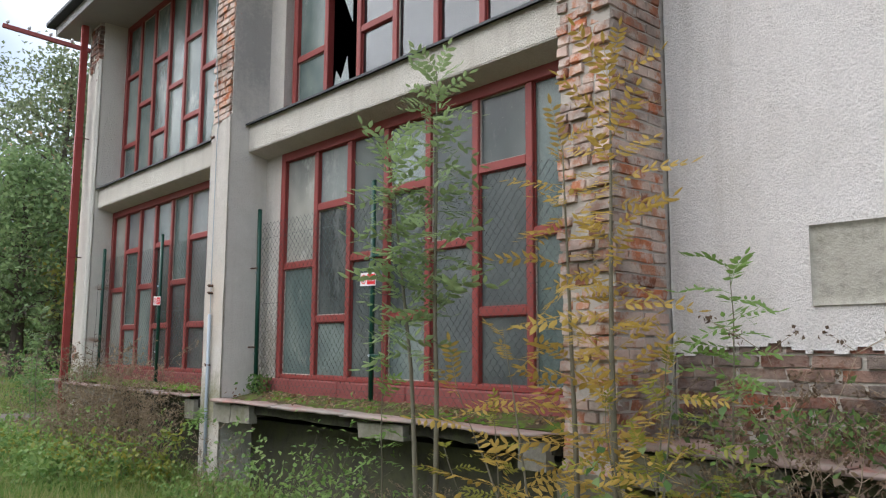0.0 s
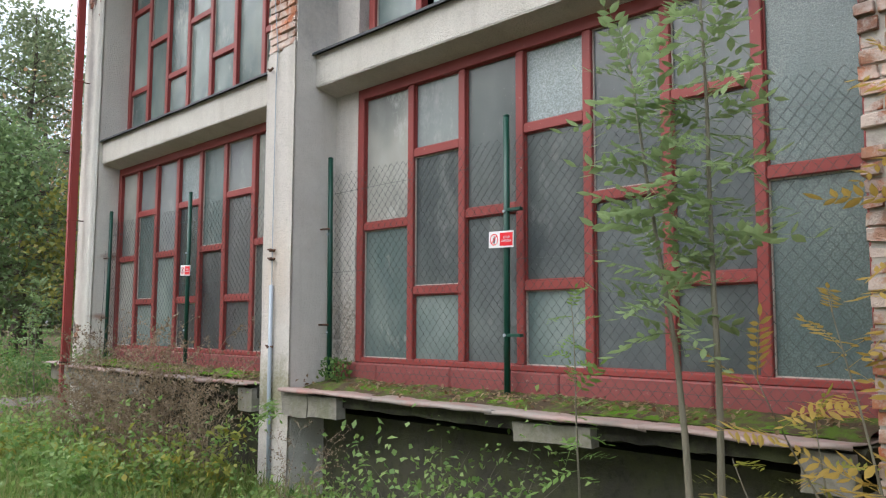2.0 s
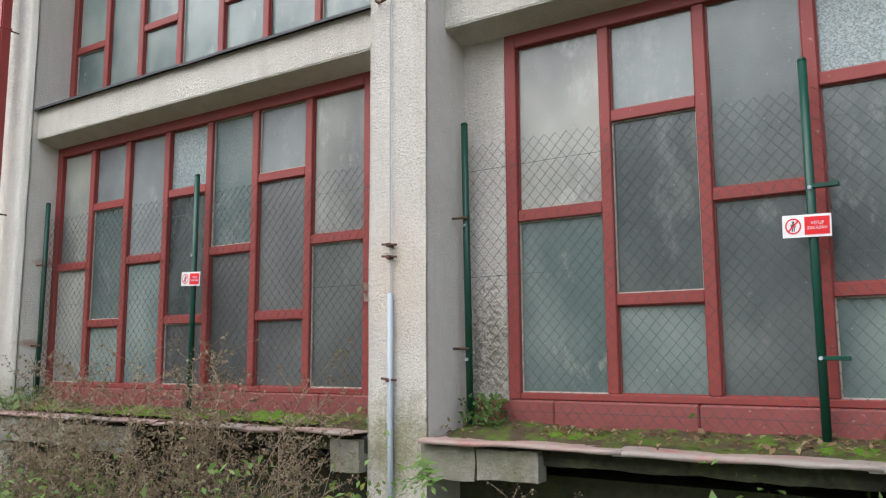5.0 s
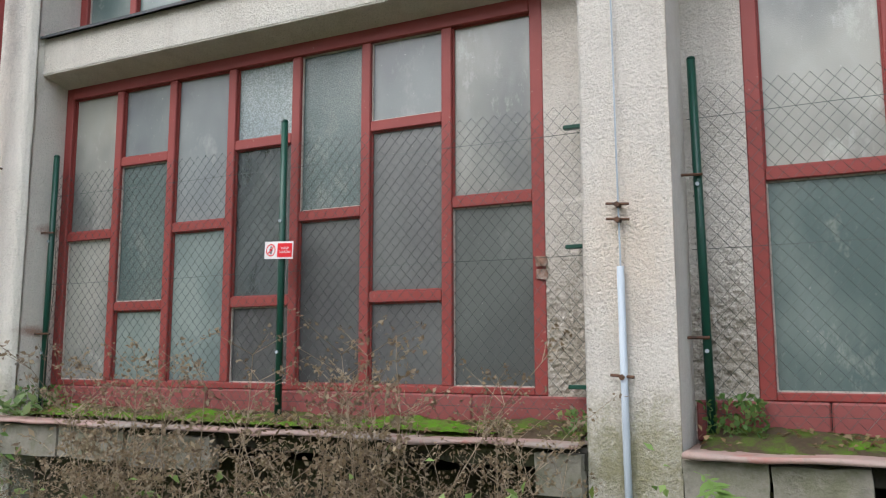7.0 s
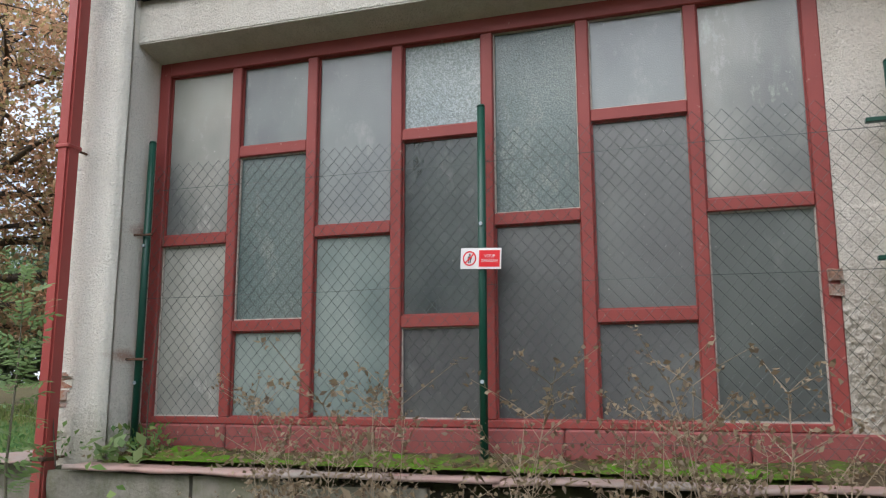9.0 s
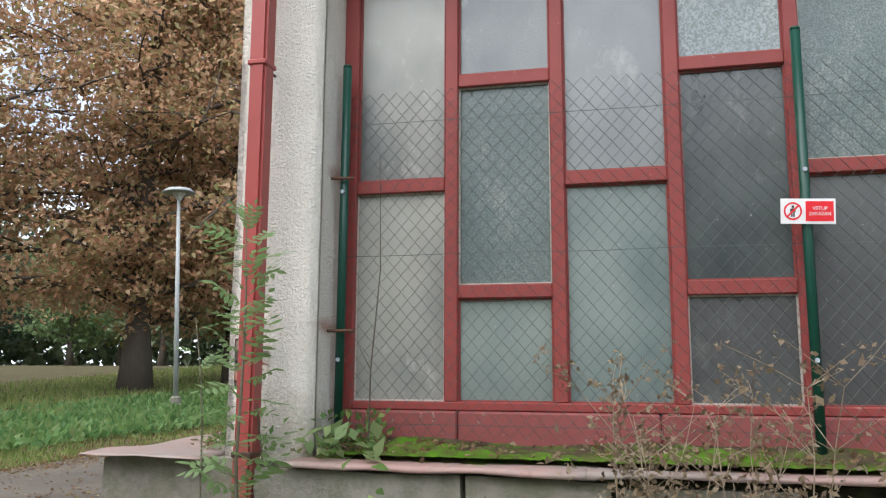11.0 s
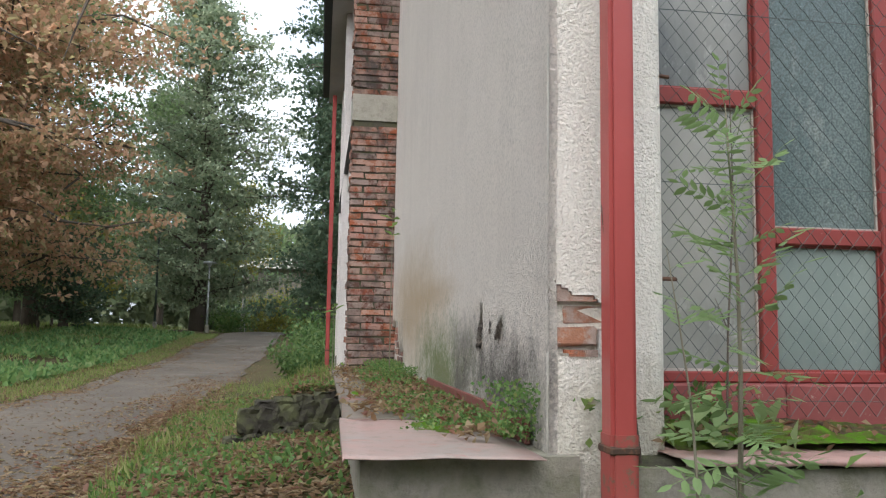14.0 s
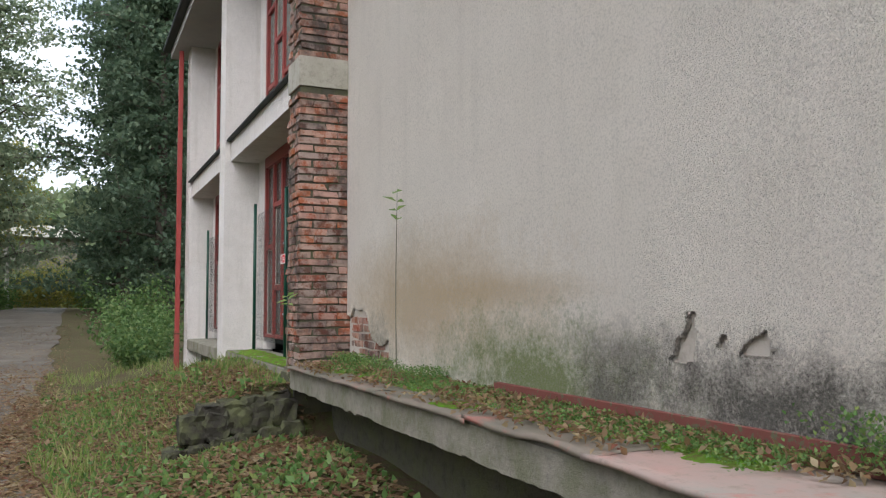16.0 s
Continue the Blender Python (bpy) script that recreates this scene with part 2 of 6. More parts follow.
M_BLACK = paint("black_print", (0.02, 0.02, 0.02), (0.03, 0.03, 0.03), 0.5, 0.8)
# Dark colour that puts the gloom of the unlit hall into its surfaces.
M_DARK = paint("unlit_interior_colour", (0.055, 0.06, 0.06), (0.04, 0.04, 0.04), 0.9, 0.6)
M_LAMPGREY = paint("grey_lamp_enamel", (0.40, 0.42, 0.41), (0.25, 0.24, 0.22), 0.45, 0.66)
M_LAMPDARK = paint("dark_green_lamp_enamel", (0.05, 0.07, 0.055), (0.04, 0.04, 0.03), 0.5, 0.66)


def glass(name, a, b, through, rough, grain, gs, sheen_and_dirt=0.7, tint=(0.54, 0.60, 0.54), spread=(0.42, 0.72)):
    """Old obscured glass. Pale patches painted for blurred reflections, and limy dirt, differ from pane to pane."""
    n = Nodes(name)
    r = n.rnd()
    col = n.ramp(r, (0.0, a), (1.0, b))
    shift = n.t.nodes.new("ShaderNodeVectorMath")
    shift.operation = "ADD"
    n.link(n.pos, shift.inputs[0])
    n.link(n.math("MULTIPLY", r, 37.0), shift.inputs[1])
    # Soft whitish patches painted into the colour in place of blurred reflections.
    painted_sheen = n.ramp(n.noise(1.15, 3, 0.5, (1, 1, 0.8), shift.outputs[0]), (spread[0], 0.0), (spread[1], 1.0))
    col = n.mix(n.math("MULTIPLY", painted_sheen, sheen_and_dirt), col, tint)
    streak = n.ramp(n.noise(5, 6, 0.75, (1, 1, 0.35), shift.outputs[0]), (0.5, 0.0), (0.75, 0.6))
    col = n.mix(n.math("MULTIPLY", streak, sheen_and_dirt * 0.6), col, (0.40, 0.42, 0.40))
    col = n.mix(n.math("MULTIPLY", n.ramp(n.noise(38, 3, 0.8), (0.68, 0.0), (0.72, 1.0)), 0.6), col, (0.62, 0.61, 0.57))
    smear = n.ramp(n.noise(1.9, 7, 0.78, (1, 1, 0.55), shift.outputs[0]), (0.57, 0.0), (0.70, 1.0))
    col = n.mix(n.math("MULTIPLY", smear, min(0.65, sheen_and_dirt * 1.2)), col, (0.55, 0.56, 0.51))
    if grain > 0.5:
        grit = n.noise(gs, 3, 0.6)
        col = n.mix(n.ramp(grit, (0.42, 0.55), (0.6, 0.0)), col, tuple(v * 0.35 for v in a))
    n.bump(n.noise(gs, 4, 0.6), grain, 0.004)
    n.b.inputs["Transmission Weight"].default_value = through
    n.b.inputs["IOR"].default_value = 1.55
    return n.done(col, n.math("ADD", rough, n.math("MULTIPLY", r, 0.1)), 0, 0.6)


M_FROST = glass("frosted_wire_glass", (0.08, 0.122, 0.116), (0.155, 0.205, 0.195), 0.2, 0.1, 0.3, 120, 0.42)
M_FROSTD = glass("darker_frosted_glass", (0.05, 0.064, 0.066), (0.11, 0.128, 0.13), 0.3, 0.1, 0.25, 120, 0.24)
M_GREY = glass("grey_obscured_glass", (0.066, 0.067, 0.068), (0.105, 0.106, 0.107), 0.2, 0.14, 0.5, 150, 0.12)
M_TEAL = glass("blue_green_cast_glass", (0.10, 0.15, 0.145), (0.13, 0.18, 0.17), 0.2, 0.14, 0.7, 95, 0.25)
# Cream patches painted on, standing for a pale wall glimpsed behind the pane.
M_CREAM = glass("glass_with_painted_cream_backing", (0.13, 0.14, 0.135), (0.17, 0.175, 0.165), 0.1, 0.16, 0.3, 120, 0.62, (0.47, 0.46, 0.405), (0.36, 0.62))
M_PALE = glass("pale_grey_frosted_glass", (0.16, 0.18, 0.19), (0.21, 0.225, 0.235), 0.2, 0.12, 0.3, 120, 0.3)
M_PEBBLE = glass("pebbled_glass", (0.20, 0.27, 0.28), (0.32, 0.38, 0.39), 0.2, 0.12, 0.95, 80, 0.5)
M_DIM = glass("dusty_dark_glass", (0.06, 0.068, 0.066), (0.10, 0.11, 0.105), 0.3, 0.2, 0.2, 140, 0.15)
M_CLEAR = glass("clear_old_glass", (0.20, 0.22, 0.23), (0.24, 0.26, 0.27), 0.92, 0.01, 0.02, 3, 0.06)


def leafy(name, *cols, shine=0.3, glow=0.5):
    """Leaves: each its own tint, and some light passing through."""
    n = Nodes(name)
    k = len(cols)
    col = n.ramp(n.island(), *[(i / (k - 1), c) for i, c in enumerate(cols)])
    col = n.mix(n.math("MULTIPLY", n.noise(0.9, 3), 0.3), col, tuple(v * 0.6 for v in cols[0]))
    m = n.done(col, 0.5, 0, shine)
    back = n.t.nodes.new("ShaderNodeBsdfTranslucent")
    n.link(col, back.inputs["Color"])
    both = n.t.nodes.new("ShaderNodeMixShader")
    both.inputs[0].default_value = glow
    n.link(n.b.outputs[0], both.inputs[1])
    n.link(back.outputs[0], both.inputs[2])
    n.link(both.outputs[0], n.t.nodes["Material Output"].inputs["Surface"])
    return m


M_LEAF_G = leafy("fresh_green_leaves", (0.119, 0.221, 0.051), (0.204, 0.323, 0.085), (0.306, 0.408, 0.136), (0.153, 0.272, 0.085))
M_LEAF_D = leafy("dull_olive_leaves", (0.19, 0.28, 0.12), (0.28, 0.38, 0.17), (0.36, 0.44, 0.21), (0.24, 0.32, 0.15), (0.42, 0.42, 0.16))
M_LEAF_S = leafy("grey_green_leaves", (0.17, 0.27, 0.10), (0.25, 0.35, 0.15), (0.34, 0.42, 0.19))
M_LEAF_Y = leafy("yellow_green_leaves", (0.22, 0.27, 0.05), (0.34, 0.34, 0.07), (0.16, 0.23, 0.06), (0.45, 0.36, 0.06))
M_LEAF_O = leafy("autumn_orange_leaves", (0.55, 0.25, 0.07), (0.53, 0.34, 0.08), (0.40, 0.35, 0.09), (0.52, 0.21, 0.09), (0.30, 0.32, 0.09), (0.56, 0.29, 0.10))
M_CHEST = leafy("brown_chestnut_leaves", (0.54, 0.31, 0.18), (0.66, 0.41, 0.25), (0.44, 0.27, 0.16), (0.36, 0.34, 0.15), (0.72, 0.49, 0.32), (0.30, 0.33, 0.13), glow=0.6)
M_ASH = leafy("blue_green_tree_leaves", (0.23, 0.30, 0.18), (0.33, 0.40, 0.25), (0.42, 0.46, 0.29), (0.18, 0.25, 0.14))
M_TREE_G = leafy("green_tree_leaves", (0.14, 0.22, 0.09), (0.21, 0.31, 0.13), (0.29, 0.39, 0.17), (0.18, 0.26, 0.12))
M_TREE_P = leafy("pale_tree_leaves", (0.160, 0.208, 0.112), (0.224, 0.272, 0.144), (0.272, 0.304, 0.176))
M_TREE_Y = leafy("yellowing_leaves", (0.260, 0.273, 0.065), (0.390, 0.338, 0.078), (0.169, 0.221, 0.065))
M_PINE = leafy("dark_pine_needles", (0.075, 0.12, 0.075), (0.115, 0.17, 0.10), (0.16, 0.21, 0.125))
M_GRASS = leafy("grass_blades", (0.150, 0.240, 0.053), (0.210, 0.300, 0.074), (0.300, 0.330, 0.120), (0.420, 0.374, 0.180))
M_HERB = leafy("low_herb_leaves", (0.086, 0.172, 0.043), (0.129, 0.243, 0.072), (0.200, 0.315, 0.100), (0.243, 0.286, 0.086))
M_NETTLE = leafy("blue_green_herbs", (0.10, 0.21, 0.065), (0.16, 0.29, 0.10), (0.22, 0.35, 0.11), (0.27, 0.33, 0.14))
M_DRYD = leafy("dark_seed_heads", (0.13, 0.085, 0.055), (0.20, 0.14, 0.09), (0.08, 0.055, 0.04), (0.26, 0.19, 0.12))
M_BUSH = leafy("dull_green_leaves", (0.06, 0.12, 0.035), (0.10, 0.18, 0.055), (0.15, 0.23, 0.075), (0.19, 0.25, 0.08))
M_DRY = leafy("dry_brown_weeds", (0.22, 0.16, 0.10), (0.34, 0.265, 0.17), (0.14, 0.10, 0.07), (0.44, 0.36, 0.24))
M_LITTER = leafy("fallen_leaves", (0.22, 0.135, 0.07), (0.29, 0.20, 0.105), (0.14, 0.085, 0.05), (0.38, 0.31, 0.18), (0.18, 0.065, 0.045), (0.25, 0.22, 0.09))


def bark(name, a, b):
    n = Nodes(name)
    col = n.mix(n.noise(5, 6, 0.7, (3, 3, 0.6)), a, b)
    n.bump(n.noise(14, 6, 0.7, (3, 3, 0.5)), 0.8, 0.03)
    return n.done(col, 0.95, 0, 0.1)


M_BARK = bark("dark_bark", (0.065, 0.055, 0.045), (0.16, 0.135, 0.11))
M_TWIG = bark("grey_green_twig", (0.14, 0.13, 0.09), (0.22, 0.20, 0.15))
M_STRAW = bark("straw_brown_stalk", (0.26, 0.20, 0.14), (0.36, 0.29, 0.21))
M_PALEBARK = bark("pale_bark", (0.40, 0.38, 0.34), (0.28, 0.26, 0.22))


def ground_mat():
    n = Nodes("grass_and_soil")
    col = n.mix(n.ramp(n.noise(0.35, 6, 0.65), (0.35, 0.0), (0.65, 1.0)), (0.06, 0.075, 0.025), (0.11, 0.125, 0.045))
    col = n.mix(n.ramp(n.noise(5, 7, 0.75), (0.36, 0.0), (0.56, 1.0)), col, (0.095, 0.07, 0.045))
    n.bump(n.noise(18, 6, 0.75), 0.9, 0.06)
    return n.done(col, 0.97, 0, 0.1)


def road_mat():
    n = Nodes("worn_gravelly_asphalt")
    col = n.mix(n.ramp(n.noise(0.5, 6, 0.6), (0.35, 0.0), (0.7, 1.0)), (0.070, 0.058, 0.044), (0.125, 0.105, 0.08))
    col = n.mix(n.ramp(n.noise(60, 5, 0.8), (0.5, 0.0), (0.7, 0.8)), col, (0.21, 0.188, 0.155))
    col = n.mix(n.ramp(n.noise(0.9, 6, 0.7), (0.55, 0.0), (0.72, 0.8)), col, (0.10, 0.085, 0.06))
    n.bump(n.noise(80, 5, 0.8), 0.5, 0.01)
    wet = n.ramp(n.noise(0.6, 5, 0.6), (0.5, 0.8), (0.72, 0.35))
    return n.done(col, wet, 0, 0.4)


M_GROUND, M_ROAD = ground_mat(), road_mat()


# ---- building helpers ----
def box(bm, x0, x1, y0, y1, z0, z1, bevel=0.0):
    vs = [bm.verts.new((x, y, z)) for z in (z0, z1) for y in (y0, y1) for x in (x0, x1)]
    fs = [bm.faces.new([vs[i] for i in f]) for f in ((0, 2, 3, 1), (4, 5, 7, 6), (0, 1, 5, 4), (2, 6, 7, 3), (0, 4, 6, 2), (1, 3, 7, 5))]
    if bevel:
        es = {e for f in fs for e in f.edges}
        bmesh.ops.bevel(bm, geom=list(es), offset=bevel, segments=1, affect="EDGES")
    return vs


def mesh_of(name, bm, material, smooth=False):
    me = bpy.data.meshes.new(name)
    bmesh.ops.recalc_face_normals(bm, faces=bm.faces)
    bm.to_mesh(me)
    bm.free()
    me.materials.append(material)
    if smooth:
        me.shade_smooth()
    return me


def part(name, bm, material, parent, label="", smooth=False):
    ob = new(name, mesh_of(name, bm, material, smooth) if isinstance(bm, bmesh.types.BMesh) else bm)
    ob.parent = parent
    if label:
        tagged(ob, label)
    return ob


def thing(name, m=None, label="", category="", group="", kind=""):
    ob = new(name)
    ob.empty_display_size = 0.1
    if m is not None:
        ob.matrix_world = m
    return tagged(ob, label, category, group, kind)


def solid(name, bm, material, m=None, label="", category="", group="", kind="", smooth=False):
    ob = new(name, mesh_of(name, bm, material, smooth) if isinstance(bm, bmesh.types.BMesh) else bm)
    if m is not None:
        ob.matrix_world = m
    return tagged(ob, label, category, group, kind)


def tube(bm, pts, radii, n=8, cap=True):
    """A tube along pts, with a radius at each."""
    rings = []
    for i, p in enumerate(pts):
        p = Vector(p)
        d = (Vector(pts[min(i + 1, len(pts) - 1)]) - Vector(pts[max(i - 1, 0)])).normalized()
        a = d.orthogonal().normalized() if abs(d.z) < 0.9 else Vector((1, 0, 0)).cross(d).normalized()
        b = d.cross(a)
        r = radii[i] if isinstance(radii, (list, tuple)) else radii
        rings.append([bm.verts.new(p + r * (math.cos(6.2832 * k / n) * a + math.sin(6.2832 * k / n) * b)) for k in range(n)])
    for q, r in zip(rings, rings[1:]):
        for k in range(n):
            bm.faces.new((q[k], q[(k + 1) % n], r[(k + 1) % n], r[k]))
    if cap:
        bm.faces.new(rings[0][::-1])
        bm.faces.new(rings[-1])


def raw_mesh(name, verts, faces, material, smooth=False):
    """A mesh from numpy arrays of corners and of equal-sided faces."""
    me = bpy.data.meshes.new(name)
    k = faces.shape[1]
    me.vertices.add(len(verts))
    me.vertices.foreach_set("co", np.ascontiguousarray(verts, dtype=np.float32).ravel())
    me.loops.add(faces.size)
    me.loops.foreach_set("vertex_index", np.ascontiguousarray(faces, dtype=np.int32).ravel())
    me.polygons.add(len(faces))
    me.polygons.foreach_set("loop_start", np.arange(0, faces.size, k, dtype=np.int32))
    me.update(calc_edges=True)
    me.materials.append(material)
    if smooth:
        me.shade_smooth()
    return me


def skin(us, zs, hole, thick=0.022, wave=0.006, seed=0.0):
    """A plaster coat in the plane of u and z, facing v, with ragged holes where hole(u, z) is true. us and zs: the grid's lines."""
    nu, nz = len(us) - 1, len(zs) - 1
    verts = []
    for z in zs:
        for u in us:
            verts.append((u, wave * noise.noise(Vector((u * 1.7, z * 1.7, seed))), z))
    keep = np.ones((nz, nu), bool)
    for j in range(nz):
        for i in range(nu):
            keep[j, i] = not hole((us[i] + us[i + 1]) / 2, (zs[j] + zs[j + 1]) / 2)
    w = nu + 1
    count = len(verts)
    verts += [(u, v - thick, z) for u, v, z in verts]
    faces = []
    for j in range(nz):
        for i in range(nu):
            if not keep[j, i]:
                continue
            a = j * w + i
            faces.append((a + w, a + w + 1, a + 1, a))
            for di, dj, p, q in ((-1, 0, a, a + w), (1, 0, a + w + 1, a + 1), (0, -1, a + 1, a), (0, 1, a + w, a + w + 1)):
                ii, jj = i + di, j + dj
                if not (0 <= ii < nu and 0 <= jj < nz) or not keep[jj, ii]:
                    faces.append((p, q, q + count, p + count))
    used = sorted({v for f in faces for v in f})
    where = {v: k for k, v in enumerate(used)}
    return np.array([verts[v] for v in used]), np.array([[where[v] for v in f] for f in faces])


def lines(a, b, step):
    return list(np.linspace(a, b, max(3, round((b - a) / step) + 1)))


# Each front is built in its own plane: u runs along it, v outwards, z up.
FRONT_W = Matrix(((0, -1, 0, 4.69), (1, 0, 0, 0), (0, 0, 1, 0), (0, 0, 0, 1)))
FRONT_N = Matrix(((1, 0, 0, 0), (0, 1, 0, 13.65), (0, 0, 1, 0), (0, 0, 0, 1)))
SOFFIT, TOP, EAVE = 3.84, 4.14, 6.95


# ---- the ground ----
def smooth(a, b, x):
    t = min(1.0, max(0.0, (x - a) / (b - a)))
    return t * t * (3 - 2 * t)


def level(x, y):
    """The height of the ground at a place."""
    z = 0.08 + 0.30 * smooth(4.5, 9, x) * smooth(16.4, 14.6, y) * smooth(26, 20, x)
    z += 0.50 * smooth(10.30, 10.5, x) * smooth(15.5, 14.6, y) * smooth(16.5, 13.5, x)
    z += 0.05 * noise.noise(Vector((x * 0.5, y * 0.5, 0))) + 0.02 * noise.noise(Vector((x * 2.3, y * 2.3, 4)))
    z += 1.35 * smooth(20, 58, x)
    if y > 21:
        z += 0.25 * smooth(21, 27, y)
    return z


def road_edges(x):
    """The near and the far edge of the park road where it passes x."""
    near = 16.35 + 0.10 * math.sin(x * 0.7) + 0.06 * math.sin(x * 2.3) + 0.38 * smooth(9, 15, x) + 1.2 * smooth(4, -6, x)
    far = 20.15 + 0.12 * math.sin(x * 0.5 + 1) + 0.5 * smooth(8, -4, x) + 1.2 * smooth(60, 90, x)
    return near, far


def steps(*spans):
    out = []
    for a, b, n in spans:
        out += list(np.linspace(a, b, n, endpoint=False))
    return out + [spans[-1][1]]


gx = steps((-400, -30, 10), (-30, -4, 26), (-4, 24, 160), (24, 80, 56), (80, 400, 12))
gy = steps((-400, -30, 10), (-30, -4, 20), (-4, 24, 160), (24, 80, 48), (80, 400, 12))
gv = np.array([(x, y, level(x, y)) for y in gy for x in gx])
w = len(gx)
gf = np.array([(j * w + i, j * w + i + 1, (j + 1) * w + i + 1, (j + 1) * w + i) for j in range(len(gy) - 1) for i in range(w - 1)])
ground = tagged(new("ground", raw_mesh("ground", gv, gf, M_GROUND, True)), "uneven grassy ground with soil and fallen leaves", "ground", kind="structure")

rx = steps((-60, -4, 40), (-4, 40, 170), (40, 160, 60))
rv, rf = [], []
for i, x in enumerate(rx):
    a, b = road_edges(x)
    for k in range(9):
        y = a + (b - a) * k / 8
        rv.append((x, y, level(x, y) + 0.03 + 0.03 * math.sin(math.pi * k / 8)))
for i in range(len(rx) - 1):
    for k in range(8):
        p = i * 9 + k
        rf.append((p, p + 9, p + 10, p + 1))
tagged(new("road", raw_mesh("road", np.array(rv), np.array(rf), M_ROAD, True)), "worn grey asphalt park road with grit and leaves", "road", kind="structure")


# ---- bricks, windows, fences ----
def brick_meshes(material, count=9, l=1.0):
    out = []
    for k in range(count):
        bm = bmesh.new()
        box(bm, -0.5, 0.5, -0.5, 0.5, -0.5, 0.5)
        bmesh.ops.bevel(bm, geom=list(bm.edges), offset=0.05, segments=1, affect="EDGES")
        for v in bm.verts:
            v.co += Vector((random.uniform(-0.04, 0.04), random.uniform(-0.06, 0.06), random.uniform(-0.09, 0.09)))
        out.append(mesh_of("brick", bm, material))
    return out


BRICKS, BRICKS2, BRICKS3 = brick_meshes(M_BRICK), brick_meshes(M_BRICK2), brick_meshes(M_BRICK3)


def brick(meshes, parent, u0, u1, v0, v1, z0, z1, loose=0.010):
    ob = new("brick", random.choice(meshes))
    ob.parent = parent
    j = random.uniform(-loose, loose)
    ob.location = ((u0 + u1) / 2 + 0.5 * j, (v0 + v1) / 2 + j, (z0 + z1) / 2)
    ob.scale = ((u1 - u0) * random.uniform(0.93, 1.0), v1 - v0, (z1 - z0) * random.uniform(0.9, 1.02))
    ob.rotation_euler = (random.uniform(-0.03, 0.03), random.uniform(-0.022, 0.022), random.uniform(-0.03, 0.03))
    return ob


COURSE = 0.077


def brick_pier(name, m, u0, u1, v1, spans, meshes, label, side, mortar):
    """A free-standing pier of bricks round a mortar core. side: which end of u shows (0 or 1)."""
    bm = bmesh.new()
    for a, b in spans:
        box(bm, u0 + 0.014, u1 - 0.014, -0.25, v1 - 0.014, a, b)
    ob = solid(name, bm, mortar, m, label, "brick pier", kind="structure")
    for a, b in spans:
        z, k = a, 0
        while z + 0.06 < b:
            t = z + 0.065
            flip = k % 2
            s = lambda p, q: (u0 + p, u0 + q) if (side == 0) else (u1 - q, u1 - p)
            w = u1 - u0
            if flip:
                c = random.uniform(0.14, 0.21)
                brick(meshes, ob, *s(0, c), v1 - 0.14, v1, z, t, 0.016)
                brick(meshes, ob, *s(c + 0.013, 0.335), v1 - 0.14, v1, z, t, 0.016)
                brick(meshes, ob, *s(0.349, w), v1 - 0.14, v1, z, t, 0.02)
                brick(meshes, ob, *s(0, 0.14), v1 - 0.40, v1 - 0.152, z, t)
                brick(meshes, ob, *s(0, 0.14), v1 - 0.56, v1 - 0.412, z, t)
            else:
                brick(meshes, ob, *s(0, 0.14), v1 - 0.285, v1, z, t)
                c = random.uniform(0.24, 0.33)
                brick(meshes, ob, *s(0.153, c), v1 - 0.14, v1, z, t, 0.016)
                brick(meshes, ob, *s(c + 0.013, w), v1 - 0.14, v1, z, t, 0.016)
                brick(meshes, ob, *s(0, 0.14), v1 - 0.56, v1 - 0.297, z, t)
            z += COURSE
            k += 1
    return ob


def brick_field(parent, u0, u1, v1, z0, z1, meshes, keep=None):
    """Courses of bricks in a wall's face."""
    z, k = z0, 0
    while z < z1 - 0.05:
        u = u0 - (k % 2) * 0.15
        while u < u1 - 0.03:
            a, b = max(u, u0), min(u + 0.285, u1)
            if b - a > 0.05 and (keep is None or keep((a + b) / 2, z + 0.03)):
                brick(meshes, parent, a, b, v1 - 0.1, v1, z, z + 0.065)
            u += 0.297
        z += COURSE
        k += 1


